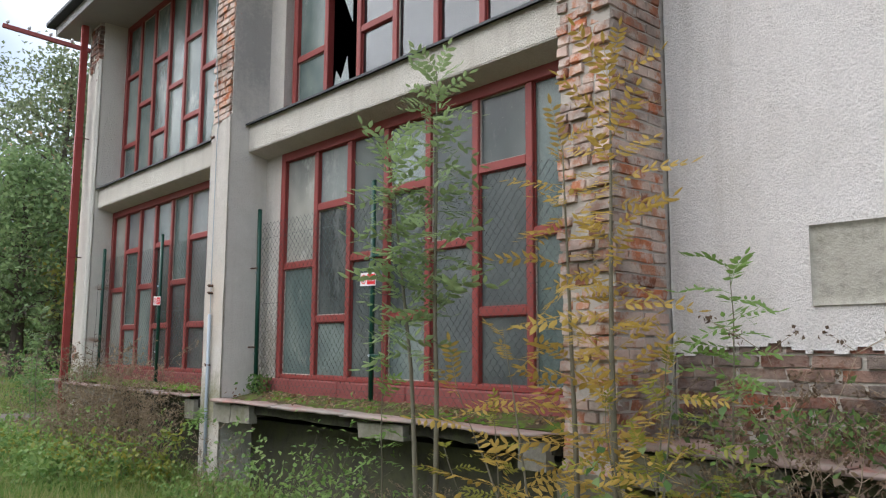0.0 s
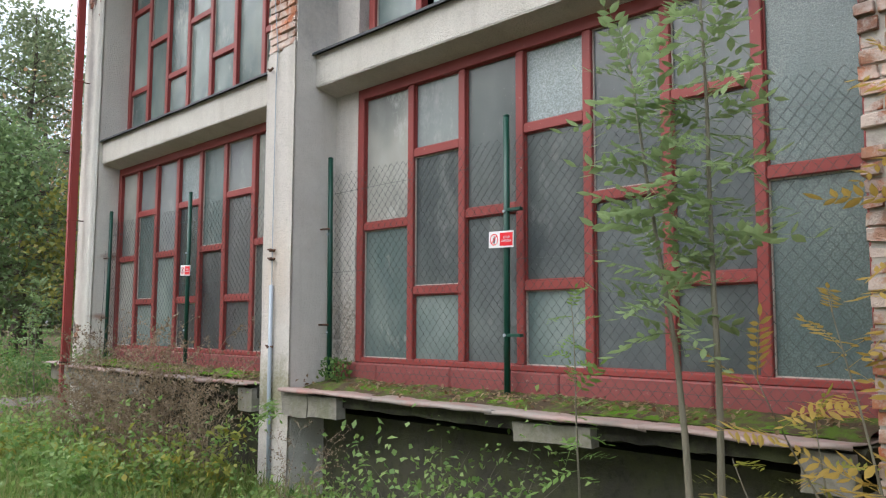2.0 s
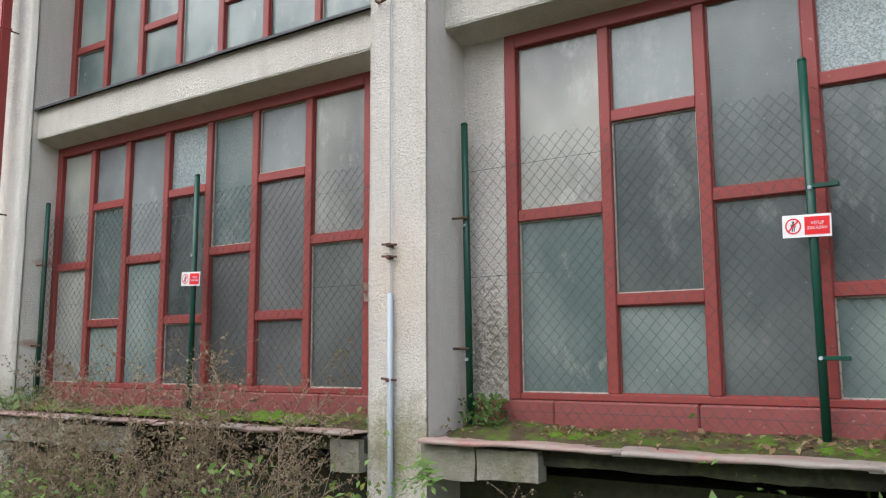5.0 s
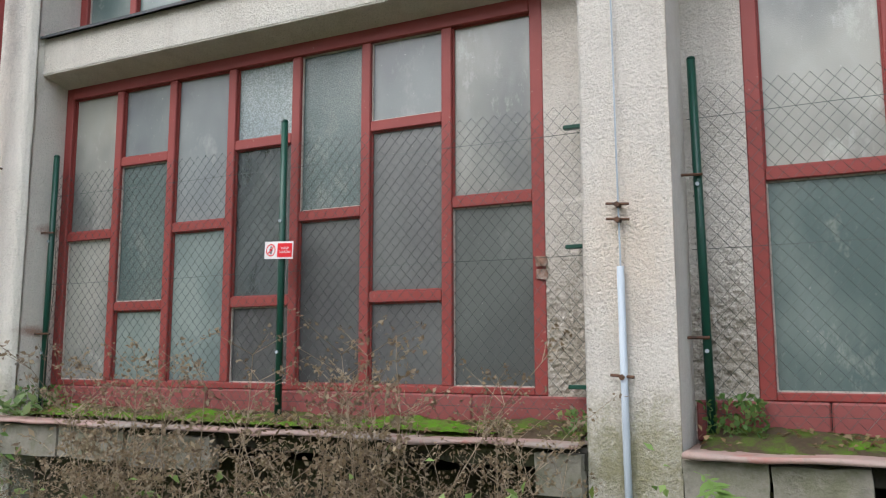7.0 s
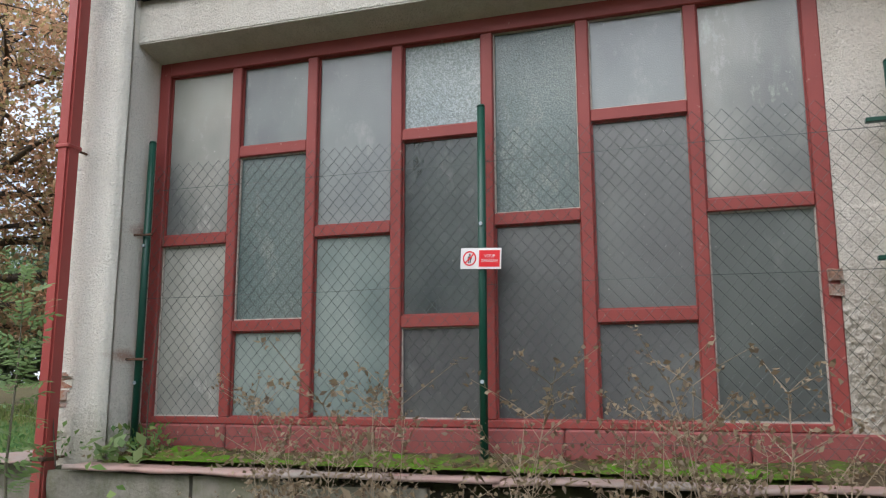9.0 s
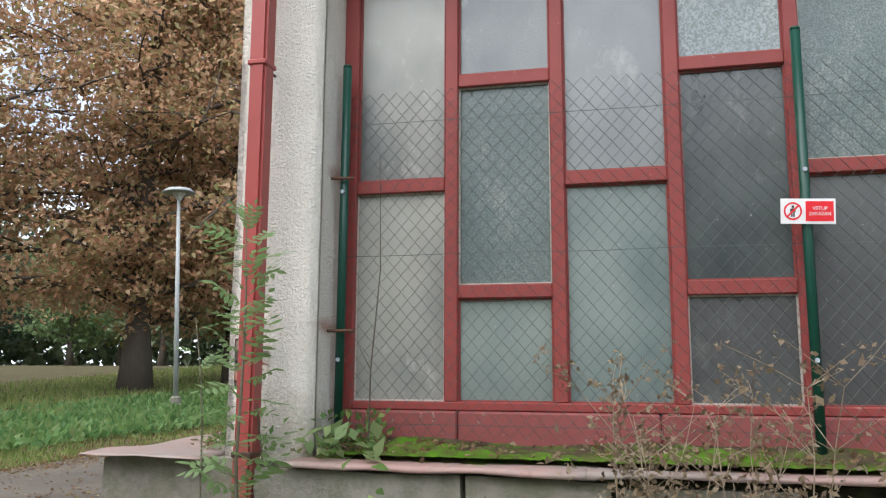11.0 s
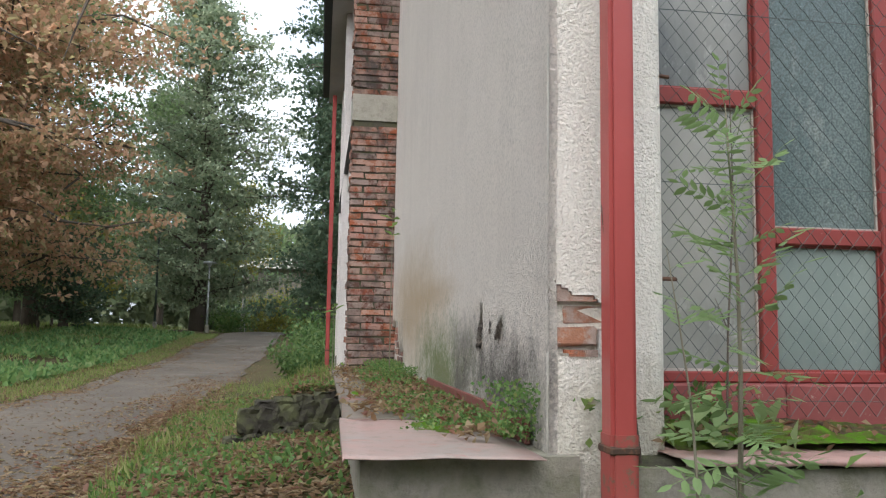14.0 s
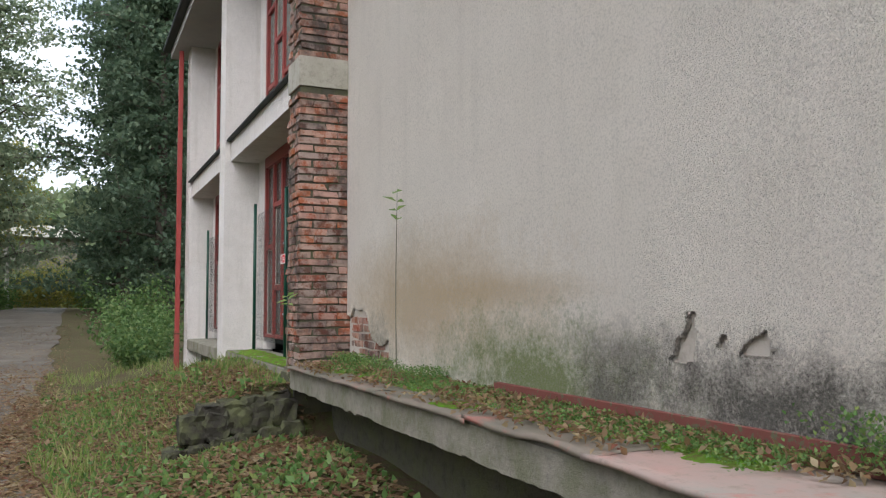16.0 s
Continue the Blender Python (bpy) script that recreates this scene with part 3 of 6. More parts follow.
def window_front(name, m, left, centres, right, z0, z1, rails, label, glazing, head=0.16, missing=()):
    """A red timber window of several lights. rails: the heights of the rails, column by column. glazing: a function of column and row."""
    win = thing(name, m, label, "window", "red framed windows", "structure")
    bm = bmesh.new()
    box(bm, left, left + 0.085, -0.07, 0.03, z0, z1, 0.006)
    part("window_frame", bm, M_RED, win)
    bm = bmesh.new()
    box(bm, right - 0.085, right, -0.07, 0.03, z0, z1, 0.006)
    part("window_frame", bm, M_RED, win)
    bm = bmesh.new()
    box(bm, left + 0.085, right - 0.085, -0.07, 0.033, z1 - head, z1, 0.006)
    part("head_board", bm, M_RED, win)
    bm = bmesh.new()
    box(bm, left + 0.085, right - 0.085, -0.07, 0.028, z0, z0 + 0.045, 0.006)
    part("bottom_rail", bm, M_RED, win)
    for c in centres:
        bm = bmesh.new()
        box(bm, c - 0.037, c + 0.037, -0.06, 0.024, z0 + 0.045, z1 - head, 0.006)
        part("mullion", bm, M_RED, win)
    edges = [left + 0.085] + [e for c in centres for e in (c - 0.037, c + 0.037)] + [right - 0.085]
    for k in range(len(edges) // 2):
        a, b = edges[2 * k], edges[2 * k + 1]
        hs = [z0 + 0.045] + [e for r in rails[k] for e in (r - 0.037, r + 0.037)] + [z1 - head]
        for r in rails[k]:
            bm = bmesh.new()
            box(bm, a, b, -0.05, 0.019, r - 0.037, r + 0.037, 0.006)
            part("glazing_rail", bm, M_RED, win)
        for j in range(len(hs) // 2):
            p, q = hs[2 * j], hs[2 * j + 1]
            if (k, j) in missing:
                continue
            bm = bmesh.new()
            tilt = random.uniform(-0.004, 0.004)
            vs = box(bm, a - 0.004, b + 0.004, -0.022, -0.017, p - 0.004, q + 0.004)
            for v in vs:
                v.co.y += tilt * (1 if v.co.x > (a + b) / 2 else -1) * 0.6
            part("pane", bm, glazing(k, j), win)
            bm = bmesh.new()
            for x0, x1, h0, h1 in ((a, a + 0.009, p, q), (b - 0.009, b, p, q), (a + 0.009, b - 0.009, p, p + 0.009), (a + 0.009, b - 0.009, q - 0.009, q)):
                box(bm, x0, x1, -0.017, -0.004, h0, h1)
            part("putty_bead", bm, M_MORTAR if (k + j) % 3 == 0 else M_RED, win)
    return win


def chain_link(bm, u0, u1, v, z0, z1, pitch=0.0385, rise=0.044, r=0.00105):
    """Zigzag wires, hooked into one another side by side."""
    n = int((u1 - u0) / pitch)
    rows = int((z1 - z0) / rise)
    for i in range(n):
        a = u0 + i * pitch
        prev = None
        for j in range(rows + 1):
            side = (j + i) % 2
            u = a + side * pitch + 0.004 * noise.noise(Vector((a * 3, j * 0.3, v)))
            sag = 0.02 * noise.noise(Vector((a * 0.9, j * 0.06, 7 + v)))
            z = z0 + j * rise + 0.01 * noise.noise(Vector((a * 0.8, 3, v)))
            c = (u, v + sag + (0.003 if side else -0.003), z)
            ring = [bm.verts.new((c[0] + r * dx, c[1] + r * dy, c[2])) for dx, dy in ((1.6, 0), (-0.8, 1.4), (-0.8, -1.4))]
            if prev:
                for q in range(3):
                    bm.faces.new((prev[q], prev[(q + 1) % 3], ring[(q + 1) % 3], ring[q]))
            prev = ring


def fence(m, u0, u1, posts, ties, label, top=3.03, foot=1.055):
    f = thing("fence", m, label, "fence", "chain-link fences")
    for u, lean in posts:
        bm = bmesh.new()
        tube(bm, [(u, 0.14, foot), (u + lean * 0.5, 0.14, 2.1), (u + lean, 0.14, 3.16)], 0.024, 12)
        tube(bm, [(u + lean, 0.14, 3.16), (u + lean, 0.14, 3.175)], [0.026, 0.02], 12)
        p = part("post", bm, M_GREEN, f, "dark green coated steel post", True)
        for z in (1.55, 2.45):
            bm = bmesh.new()
            tube(bm, [(u + lean * (z - 1.1) / 2, 0.165, z), (u + lean * (z - 1.1) / 2, 0.176, z)], 0.011, 8)
            part("bolt", bm, M_STEEL, p)
    for u, z, length in ties:
        bm = bmesh.new()
        box(bm, min(u, u + length), max(u, u + length), 0.12, 0.16, z - 0.012, z + 0.012, 0.003)
        part("wall_bracket", bm, M_GREEN, f)
    bm = bmesh.new()
    chain_link(bm, u0, u1, 0.115, 1.16, top)
    tagged(part("wire_mesh", bm, M_GREENWIRE, f, "dark green diamond wire netting"), kind="stuff")
    for z in (1.22, 2.1, 2.83):
        bm = bmesh.new()
        pts = [(u, 0.118, z + 0.008 * noise.noise(Vector((u * 1.3, z, 2)))) for u in np.linspace(u0, u1, 24)]
        tube(bm, pts, 0.002, 4)
        part("tension_wire", bm, M_GREENWIRE, f)
    return f


M_GREENWIRE = paint("thin_wire_coating", (0.045, 0.062, 0.056), (0.06, 0.06, 0.055), 0.5, 0.7)


def warning_sign(m, u, z, tilt, label):
    s = thing("warning_sign", m @ pose(u, 0.172, z, 0, tilt, 0) @ Matrix.Diagonal((0.86, 1, 0.92, 1)), label, "sign", "prohibition signs")
    bm = bmesh.new()
    box(bm, -0.14, 0.14, 0, 0.003, -0.066, 0.066, 0.001)
    part("plate", bm, M_WHITEP, s)
    # the fronts face outwards, so the picture is seen from v
    bm = bmesh.new()
    box(bm, -0.13, 0.012, 0.003, 0.0045, -0.052, 0.052)
    part("red_panel", bm, M_SIGNRED, s)
    for zz, a, b in ((0.014, -0.100, -0.022), (-0.014, -0.112, -0.008)):
        cur = bpy.data.curves.new("lettering", "FONT")
        cur.body = "VSTUP" if zz > 0 else "ZAK\u00c1Z\u00c1N"
        cur.size, cur.align_x, cur.align_y, cur.extrude = (0.026 if zz > 0 else 0.024), "CENTER", "CENTER", 0.0006
        cur.materials.append(M_WHITEP)
        t = new("lettering", cur)
        t.parent = s
        t.matrix_basis = pose((a + b) / 2, 0.0052, zz, 90, 0, 180)
    bm = bmesh.new()
    for k in range(28):
        a, b = k * 6.2832 / 28, (k + 1) * 6.2832 / 28
        vs = [bm.verts.new((0.077 + r * math.cos(t), 0.0045, r * math.sin(t))) for r, t in ((0.047, a), (0.047, b), (0.038, b), (0.038, a))]
        bm.faces.new(vs)
    d = Vector((0.0285, 0, 0.0285))
    n = Vector((0.0033, 0, -0.0033))
    c = Vector((0.077, 0.0049, 0))
    bm.faces.new([bm.verts.new(c + p) for p in (Vector((-d.x, 0, d.z)) + Vector((n.x, 0, -n.z)), Vector((d.x, 0, -d.z)) + Vector((n.x, 0, -n.z)), Vector((d.x, 0, -d.z)) - Vector((n.x, 0, -n.z)), Vector((-d.x, 0, d.z)) - Vector((n.x, 0, -n.z)))])
    part("prohibition_ring", bm, M_SIGNRED, s)
    bm = bmesh.new()
    for x0, x1, h0, h1 in ((-0.007, 0.007, -0.006, 0.014), (-0.006, 0.006, 0.017, 0.029), (-0.014, -0.008, -0.006, 0.012), (0.008, 0.014, -0.006, 0.012), (-0.009, -0.002, -0.03, -0.006), (0.002, 0.009, -0.03, -0.006)):
        box(bm, 0.077 + x0, 0.077 + x1, 0.003, 0.0042, h0, h1)
    part("pictogram", bm, M_BLACK, s)
    return s


# ---- the building ----
def wall(name, m, boxes, material, label):
    bm = bmesh.new()
    for b in boxes:
        box(bm, *b)
    return solid(name, bm, material, m, label, "wall", kind="structure")


ROOM = 1.02
# west front
W = FRONT_W
wall("wall_west_spandrel", W, [(3.38, 8.17, -0.12, 0.275, SOFFIT, TOP), (8.635, 13.25, -0.12, 0.275, SOFFIT, TOP)], M_SPANDREL, "cream roughcast spandrel beam between the window storeys")
for name, u0, u1 in (("soffit_1", 3.44, 8.168), ("soffit_2", 8.637, 13.248)):
    bm = bmesh.new()
    ends = [[bm.verts.new((u, v, z)) for v, z in ((0.27, SOFFIT - 0.001), (0.27, SOFFIT - 0.012), (0.036, SOFFIT - 0.066), (0.036, SOFFIT - 0.001))] for u in (u0, u1)]
    for k in range(4):
        bm.faces.new((ends[0][k], ends[0][(k + 1) % 4], ends[1][(k + 1) % 4], ends[1][k]))
    bm.faces.new(ends[0])
    bm.faces.new(ends[1][::-1])
    solid(name, bm, M_SPANDREL, W, "cream plaster soffit sloping down to the window head", "soffit", kind="structure")
wall("wall_west_jamb", W, [(7.84, 8.17, -0.15, 0.03, ROOM, SOFFIT), (8.635, 9.0, -0.15, 0.03, ROOM, SOFFIT), (7.84, 8.17, -0.15, 0.03, TOP, EAVE), (8.635, 9.0, -0.15, 0.03, TOP, EAVE),
                           (3.38, 3.44, -0.15, 0.03, ROOM, SOFFIT), (3.38, 3.44, -0.15, 0.03, TOP, EAVE)], M_PLASTER, "stained roughcast wall strip beside the windows")
for name, u0, u1, out, seed in (("wall_west_crumbled", 8.637, 8.998, 1, 2.0), ("wall_west_crumbled_strip", 7.842, 8.168, -1, 6.0)):
    nu, nz = 46, 190
    verts = []
    for j in range(nz + 1):
        for i in range(nu + 1):
            u, z = u0 + (u1 - u0) * i / nu, 1.06 + 1.45 * j / nz
            worn = smooth(2.25, 1.75, z + 0.22 * noise.noise(Vector((u * 4, z * 3, seed))))
            pit = noise.noise(Vector((u * 34, z * 34, seed))) + 0.6 * noise.noise(Vector((u * 75, z * 75, seed)))
            verts.append((u, 0.040 + 0.002 * pit + worn * (0.016 * pit - 0.004) - 0.03 * smooth(2.42, 2.51, z), z))
    w = nu + 1
    faces = np.array([(j * w + i, j * w + i + 1, (j + 1) * w + i + 1, (j + 1) * w + i) for j in range(nz) for i in range(nu)])
    ob = tagged(new(name, raw_mesh(name, np.array(verts), faces, M_PLASTER, True)), "crumbling pitted plaster beside the window", "wall", kind="structure")
    ob.matrix_world = W
chipped = thing("wall_west_bare_brick", W, "orange brick laid bare beside the window", "brick", kind="structure")
for z in (1.98, 2.055):
    brick(BRICKS, chipped, 8.985, 9.06, -0.06, 0.050, z, z + 0.062, 0.002)
# The recess shadow is part of this wall's colour.
wall("wall_west_base", W, [(-9, 13.6, -0.2, 0.12, -0.4, 0.84)], M_DARKCONC, "damp base wall under the ledge, recess shade in its colour")
corner = wall("wall_west_corner", W, [(13.25, 13.66, -0.3, 0.316, 0.3, EAVE), (13.318, 13.66, 0.316, 0.376, 0.3, EAVE)], M_CORNER, "cream roughcast corner with bare brick where plaster fell")


def corner_chips(u, z):
    e = 0.06 * noise.noise(Vector((u * 16, z * 6, 2))) + 0.02 * noise.noise(Vector((u * 50, z * 50, 2)))
    low = u > 13.50 + e and 1.40 - 0.3 * e < z < 1.655 - 0.25 * (13.69 - u) + e * 0.6
    high = z > 6.02 + 1.1 * abs(u - 13.52) + 2.5 * e
    return low or high


v, f = skin(lines(13.248, 13.696, 0.012), lines(0.3, 1.3, 0.1) + lines(1.3, 1.75, 0.012)[1:] + lines(1.75, 5.8, 0.1)[1:] + lines(5.8, EAVE, 0.015)[1:], corner_chips, 0.026, 0.006, 5.0)
v[:, 1] += 0.402
bend = np.clip(13.312 - v[:, 0], 0, 0.064)
v[:, 1] -= 0.064 - np.sqrt(0.064 ** 2 - bend ** 2)
part("plaster_coat", raw_mesh("plaster_coat", v, f, M_CORNER, True), None, corner, "cream roughcast coat")
brick_field(corner, 13.36, 13.685, 0.388, 1.36, 1.70, BRICKS)
brick_field(corner, 13.27, 13.685, 0.388, 5.9, EAVE, BRICKS2)
pier_a = wall("wall_west_pier", W, [(8.17, 8.635, -0.2, 0.488, -0.2, EAVE)], M_SMOOTH, "grey rendered pier with bare brick near its top")
v, f = skin(lines(8.168, 8.637, 0.018), lines(-0.1, 4.5, 0.018), lambda u, z: z > 4.27 + 0.12 * noise.noise(Vector((u * 9, z * 4, 1))) - 0.25 * (u - 8.168))
v[:, 1] += 0.512
part("plaster_coat", raw_mesh("plaster_coat", v, f, M_PLASTER), None, pier_a, "cream roughcast coat")
brick_field(pier_a, 8.175, 8.63, 0.508, 4.2, EAVE, BRICKS)
brick_pier("wall_west_brick_pier", W, 2.94, 3.38, 0.51, ((0.86, 5.2),), BRICKS, "crumbling brick pier with remains of whitewash", 0, M_MORTAR)
wall("wall_west_pier_foot", W, [(2.90, 3.42, -0.2, 0.52, -0.2, 0.86), (2.95, 3.37, -0.2, 0.50, 5.2, EAVE)], M_CONC, "concrete foot and cap of the brick pier")

blank = wall("wall_west_blank", W, [(-9, 2.94, -0.4, -0.113, 0.84, EAVE)], M_MORTAR, "blank wall with white roughcast and a bare brick foot")
v, f = skin(lines(-9, -1, 0.2) + lines(-1, 2.94, 0.02)[1:], lines(1.3, 1.9, 0.02) + lines(1.9, EAVE, 0.1)[1:], lambda u, z: z < 1.62 + 0.10 * noise.noise(Vector((u * 1.5, 0, 3))) + 0.05 * noise.noise(Vector((u * 7, z * 7, 5))))
v[:, 1] += -0.088
part("plaster_coat", raw_mesh("plaster_coat", v, f, M_WHITE), None, blank, "white roughcast coat")
brick_field(blank, -0.9, 2.92, -0.10, 1.06, 1.72, BRICKS3)
v, f = skin(lines(1.2, 2.02, 0.05), lines(1.87, 2.33, 0.05), lambda u, z: False, 0.012)
v[:, 1] += -0.074
part("mortar_patch", raw_mesh("mortar_patch", v, f, M_BAND), None, blank, "grey cracked mortar patch")


# lights of the windows by column, from the north end, and row, from below
PANES_1 = ({(0, 1): M_CREAM, (0, 0): M_FROST, (1, 2): M_PALE, (3, 2): M_PEBBLE, (1, 0): M_FROST, (3, 0): M_FROST, (6, 1): M_TEAL, (6, 0): M_TEAL}, M_FROSTD)
PANES_2 = ({(0, 1): M_CREAM, (0, 0): M_CREAM, (1, 2): M_PALE, (1, 1): M_TEAL, (2, 1): M_PALE, (3, 2): M_PEBBLE, (4, 1): M_TEAL, (5, 2): M_PALE,
            (6, 1): M_CREAM, (6, 0): M_DIM, (2, 0): M_FROST, (1, 0): M_FROST, (3, 1): M_FROSTD}, M_GREY)


def glaze(panes):
    return lambda k, j: panes[0].get((6 - k, j), panes[1])


A7, B7 = (2.50,), (1.91, 3.08)
LOW = [A7, B7, A7, B7, A7, B7, A7]
HIGH = [(4.87, 6.04), (5.46,)] * 3 + [(4.87, 6.04)]
C1 = [4.09, 4.69, 5.295, 5.905, 6.51, 7.12]
C2 = [9.665, 10.28, 10.865, 11.455, 12.05, 12.625]
window_front("window_1", W, 3.44, C1, 7.84, 1.29, SOFFIT, LOW, "tall red timber window with frosted panes behind wire fence", glaze(PANES_1))
window_front("window_2", W, 9.0, C2, 13.25, 1.29, SOFFIT, LOW, "tall red timber window with frosted panes behind wire fence", glaze(PANES_2))
window_front("window_3", W @ Matrix.Translation((0, -0.08, 0)), 3.44, C1, 7.80, 4.2, EAVE, HIGH, "upper red timber window with old panes, some broken", lambda k, j: M_CLEAR if k < 6 else M_FROST, 0.08, ((5, 0),))
window_front("window_4", W @ Matrix.Translation((0, -0.08, 0)), 9.0, C2, 13.25, 4.2, EAVE, HIGH, "upper red timber window with grey-green panes", lambda k, j: M_FROST, 0.08)
for name, a, b in (("sill_1", 3.40, 8.16), ("sill_2", 8.64, 13.24)):
    s = thing(name, W, "red painted timber sill boards under the window", "sill", kind="structure")
    u = a
    while u < b - 0.05:
        e = min(b, u + random.uniform(0.8, 1.15))
        bm = bmesh.new()
        box(bm, u + 0.002, e - 0.002, -0.05, 0.06 + random.uniform(0, 0.006), 1.07, 1.288, 0.01)
        part("sill_board", bm, M_REDSILL, s)
        u = e
for name, a, b in (("sill_3", 3.38, 8.19), ("sill_4", 8.64, 13.32)):
    bm = bmesh.new()
    n = 26
    prev = None
    for k in range(n + 1):
        u = a + (b - a) * k / n
        d = 0.008 * noise.noise(Vector((u * 2, 1, 1)))
        row = [bm.verts.new(p) for p in ((u, -0.05, TOP + 0.055), (u, 0.322, TOP + 0.012 + d), (u, 0.324, TOP - 0.012 + d), (u, 0.318, TOP - 0.012 + d), (u, 0.314, TOP + 0.006 + d), (u, -0.05, TOP + 0.048))]
        if prev:
            for i in range(5):
                bm.faces.new((prev[i], prev[i + 1], row[i + 1], row[i]))
        prev = row
    solid(name, bm, M_ROOFEDGE, W, "weathered dark sheet-metal sill", "sill", kind="structure")

# north front
N = FRONT_N
NB = wall("wall_north_end", N, [(4.32, 10.47, -0.35, 0.016, 0.3, EAVE)], M_MORTAR, "blank end wall with stained pale roughcast")


def chips(u, z):
    w = 0.035 * noise.noise(Vector((u * 14, z * 14, 2))) + 0.015 * noise.noise(Vector((u * 45, z * 45, 7)))
    a = abs(u - (5.47 + 0.42 * (1.60 - z)) + w) < 0.02 + 0.065 * smooth(1.60, 1.44, z) and 1.40 + w < z < 1.625
    b = abs(u - (5.07 + 0.55 * (1.54 - z)) + w) < 0.014 + 0.07 * smooth(1.56, 1.48, z) and 1.455 + 0.5 * w < z < 1.555
    d = abs(u - 5.29 + w) < 0.02 and 1.47 < z < 1.53 + w
    c = u > 9.3 and z < 1.33 + 0.12 * noise.noise(Vector((u * 5, z * 4, 9))) + 0.25 * smooth(9.5, 10.1, u)
    return a or b or c or d


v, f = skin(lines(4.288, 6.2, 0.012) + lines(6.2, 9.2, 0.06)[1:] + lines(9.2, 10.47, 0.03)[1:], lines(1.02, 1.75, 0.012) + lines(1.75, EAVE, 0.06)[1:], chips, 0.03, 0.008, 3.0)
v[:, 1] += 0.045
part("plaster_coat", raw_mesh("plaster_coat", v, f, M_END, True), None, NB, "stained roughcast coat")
brick_field(NB, 9.3, 10.4, 0.022, 1.02, 1.6, BRICKS2)
brick_pier("wall_north_brick_pier", N, 10.47, 10.93, 0.55, ((0.98, 3.885), (4.19, EAVE)), BRICKS2, "sooty red brick pier with a concrete band", 0, M_DARKCONC)
wall("wall_north_band", N, [(10.465, 10.935, -0.2, 0.556, 3.885, 4.19)], M_BAND, "pale concrete band across the brick pier")
wall("wall_north_pier_foot", N, [(10.42, 10.97, -0.2, 0.60, -0.3, 0.98)], M_DARKCONC, "dark concrete foot of the brick pier")
wall("wall_north_pier", N, [(14.9, 15.36, -0.2, 0.55, -0.3, EAVE)], M_WHITE, "white rendered pier")
wall("wall_north_corner", N, [(19.38, 19.9, -0.3, 0.5, -0.3, EAVE)], M_WHITE, "white rendered corner of the building")
wall("wall_north_jamb", N, [(14.5, 14.9, -0.15, 0.03, ROOM, EAVE), (15.36, 15.5, -0.15, 0.03, ROOM, EAVE), (19.1, 19.38, -0.15, 0.03, ROOM, EAVE)], M_WHITE, "white wall strip beside the windows")
wall("wall_north_spandrel", N, [(10.93, 14.9, 0.032, 0.46, SOFFIT, TOP), (15.36, 19.38, 0.032, 0.46, SOFFIT, TOP)], M_WHITE, "white spandrel beam between the window storeys")
# Coloured darker to carry the shadow below the north ledge.
wall("wall_north_base", N, [(4.5, 19.8, -0.2, 0.22, -0.4, 0.86)], M_DARKCONC, "grey base wall darkened with the shade under the ledge")
CN1 = [11.45, 11.95, 12.45, 12.95, 13.45, 13.95]
CN2 = [16.0, 16.52, 17.04, 17.56, 18.08, 18.6]
window_front("window_5", N, 10.95, CN1, 14.5, 1.2, SOFFIT, LOW, "tall red timber window with frosted panes behind wire fence", lambda k, j: M_DIM)
window_front("window_6", N, 15.5, CN2, 19.1, 1.2, SOFFIT, LOW, "tall red timber window with frosted panes behind wire fence", lambda k, j: M_DIM)
window_front("window_7", N, 10.95, CN1, 14.5, 4.2, EAVE, HIGH, "upper red timber window with grey panes", lambda k, j: M_FROST, 0.08)
window_front("window_8", N, 15.5, CN2, 19.1, 4.2, EAVE, HIGH, "upper red timber window with grey panes", lambda k, j: M_FROST, 0.08)
for name, a, b in (("sill_5", 10.94, 14.98), ("sill_6", 15.38, 19.37)):
    bm = bmesh.new()
    box(bm, a, b, 0.03, 0.53, TOP, TOP + 0.03, 0.005)
    solid(name, bm, M_ROOFEDGE, N, "dark sheet-metal sill", "sill", kind="structure")

# roof, floors and the closed back of the building
bm = bmesh.new()
box(bm, 3.93, 20.4, -9.2, 14.45, EAVE, EAVE + 0.16)
solid("ceiling", bm, M_SOFFIT, None, "grey rendered eave and ceiling slab", "ceiling", kind="structure")
bm = bmesh.new()
box(bm, 3.80, 20.55, -9.3, 14.6, EAVE + 0.164, EAVE + 0.26, 0.02)
solid("roof", bm, M_ROOFEDGE, None, "dark sheet-metal flat roof", "roof", kind="structure")
# Added panel hiding the lighter slab, so the panes look dark from below.
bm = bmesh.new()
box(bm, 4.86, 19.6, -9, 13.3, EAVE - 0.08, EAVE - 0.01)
solid("ceiling_hall", bm, M_DARK, None, "added dark panel under the ceiling to blacken the windows", "ceiling", kind="structure")
for pts in (((6.60, -0.02, 4.27), (6.90, -0.02, 4.27), (6.86, -0.025, 4.52), (6.76, -0.02, 4.40), (6.66, -0.025, 4.62)),
            ((6.56, -0.02, 5.42), (6.80, -0.02, 5.42), (6.70, -0.03, 5.20), (6.60, -0.045, 4.98))):
    shard = bmesh.new()
    shard.faces.new([shard.verts.new(p) for p in pts])
    ob = solid("glass_shard", shard, M_PEBBLE, W, "pale broken glass shard in the window frame", "broken glass")
    ob.modifiers.new("thickness", "SOLIDIFY").thickness = 0.004
hook = bmesh.new()
tube(hook, [(8.56, 0.50, 4.03), (8.56, 0.55, 4.03), (8.50, 0.57, 4.0), (8.46, 0.56, 4.02)], 0.012, 6)
solid("iron_hook", hook, M_RUST, W, "rusty iron hook in the pier", "hook")
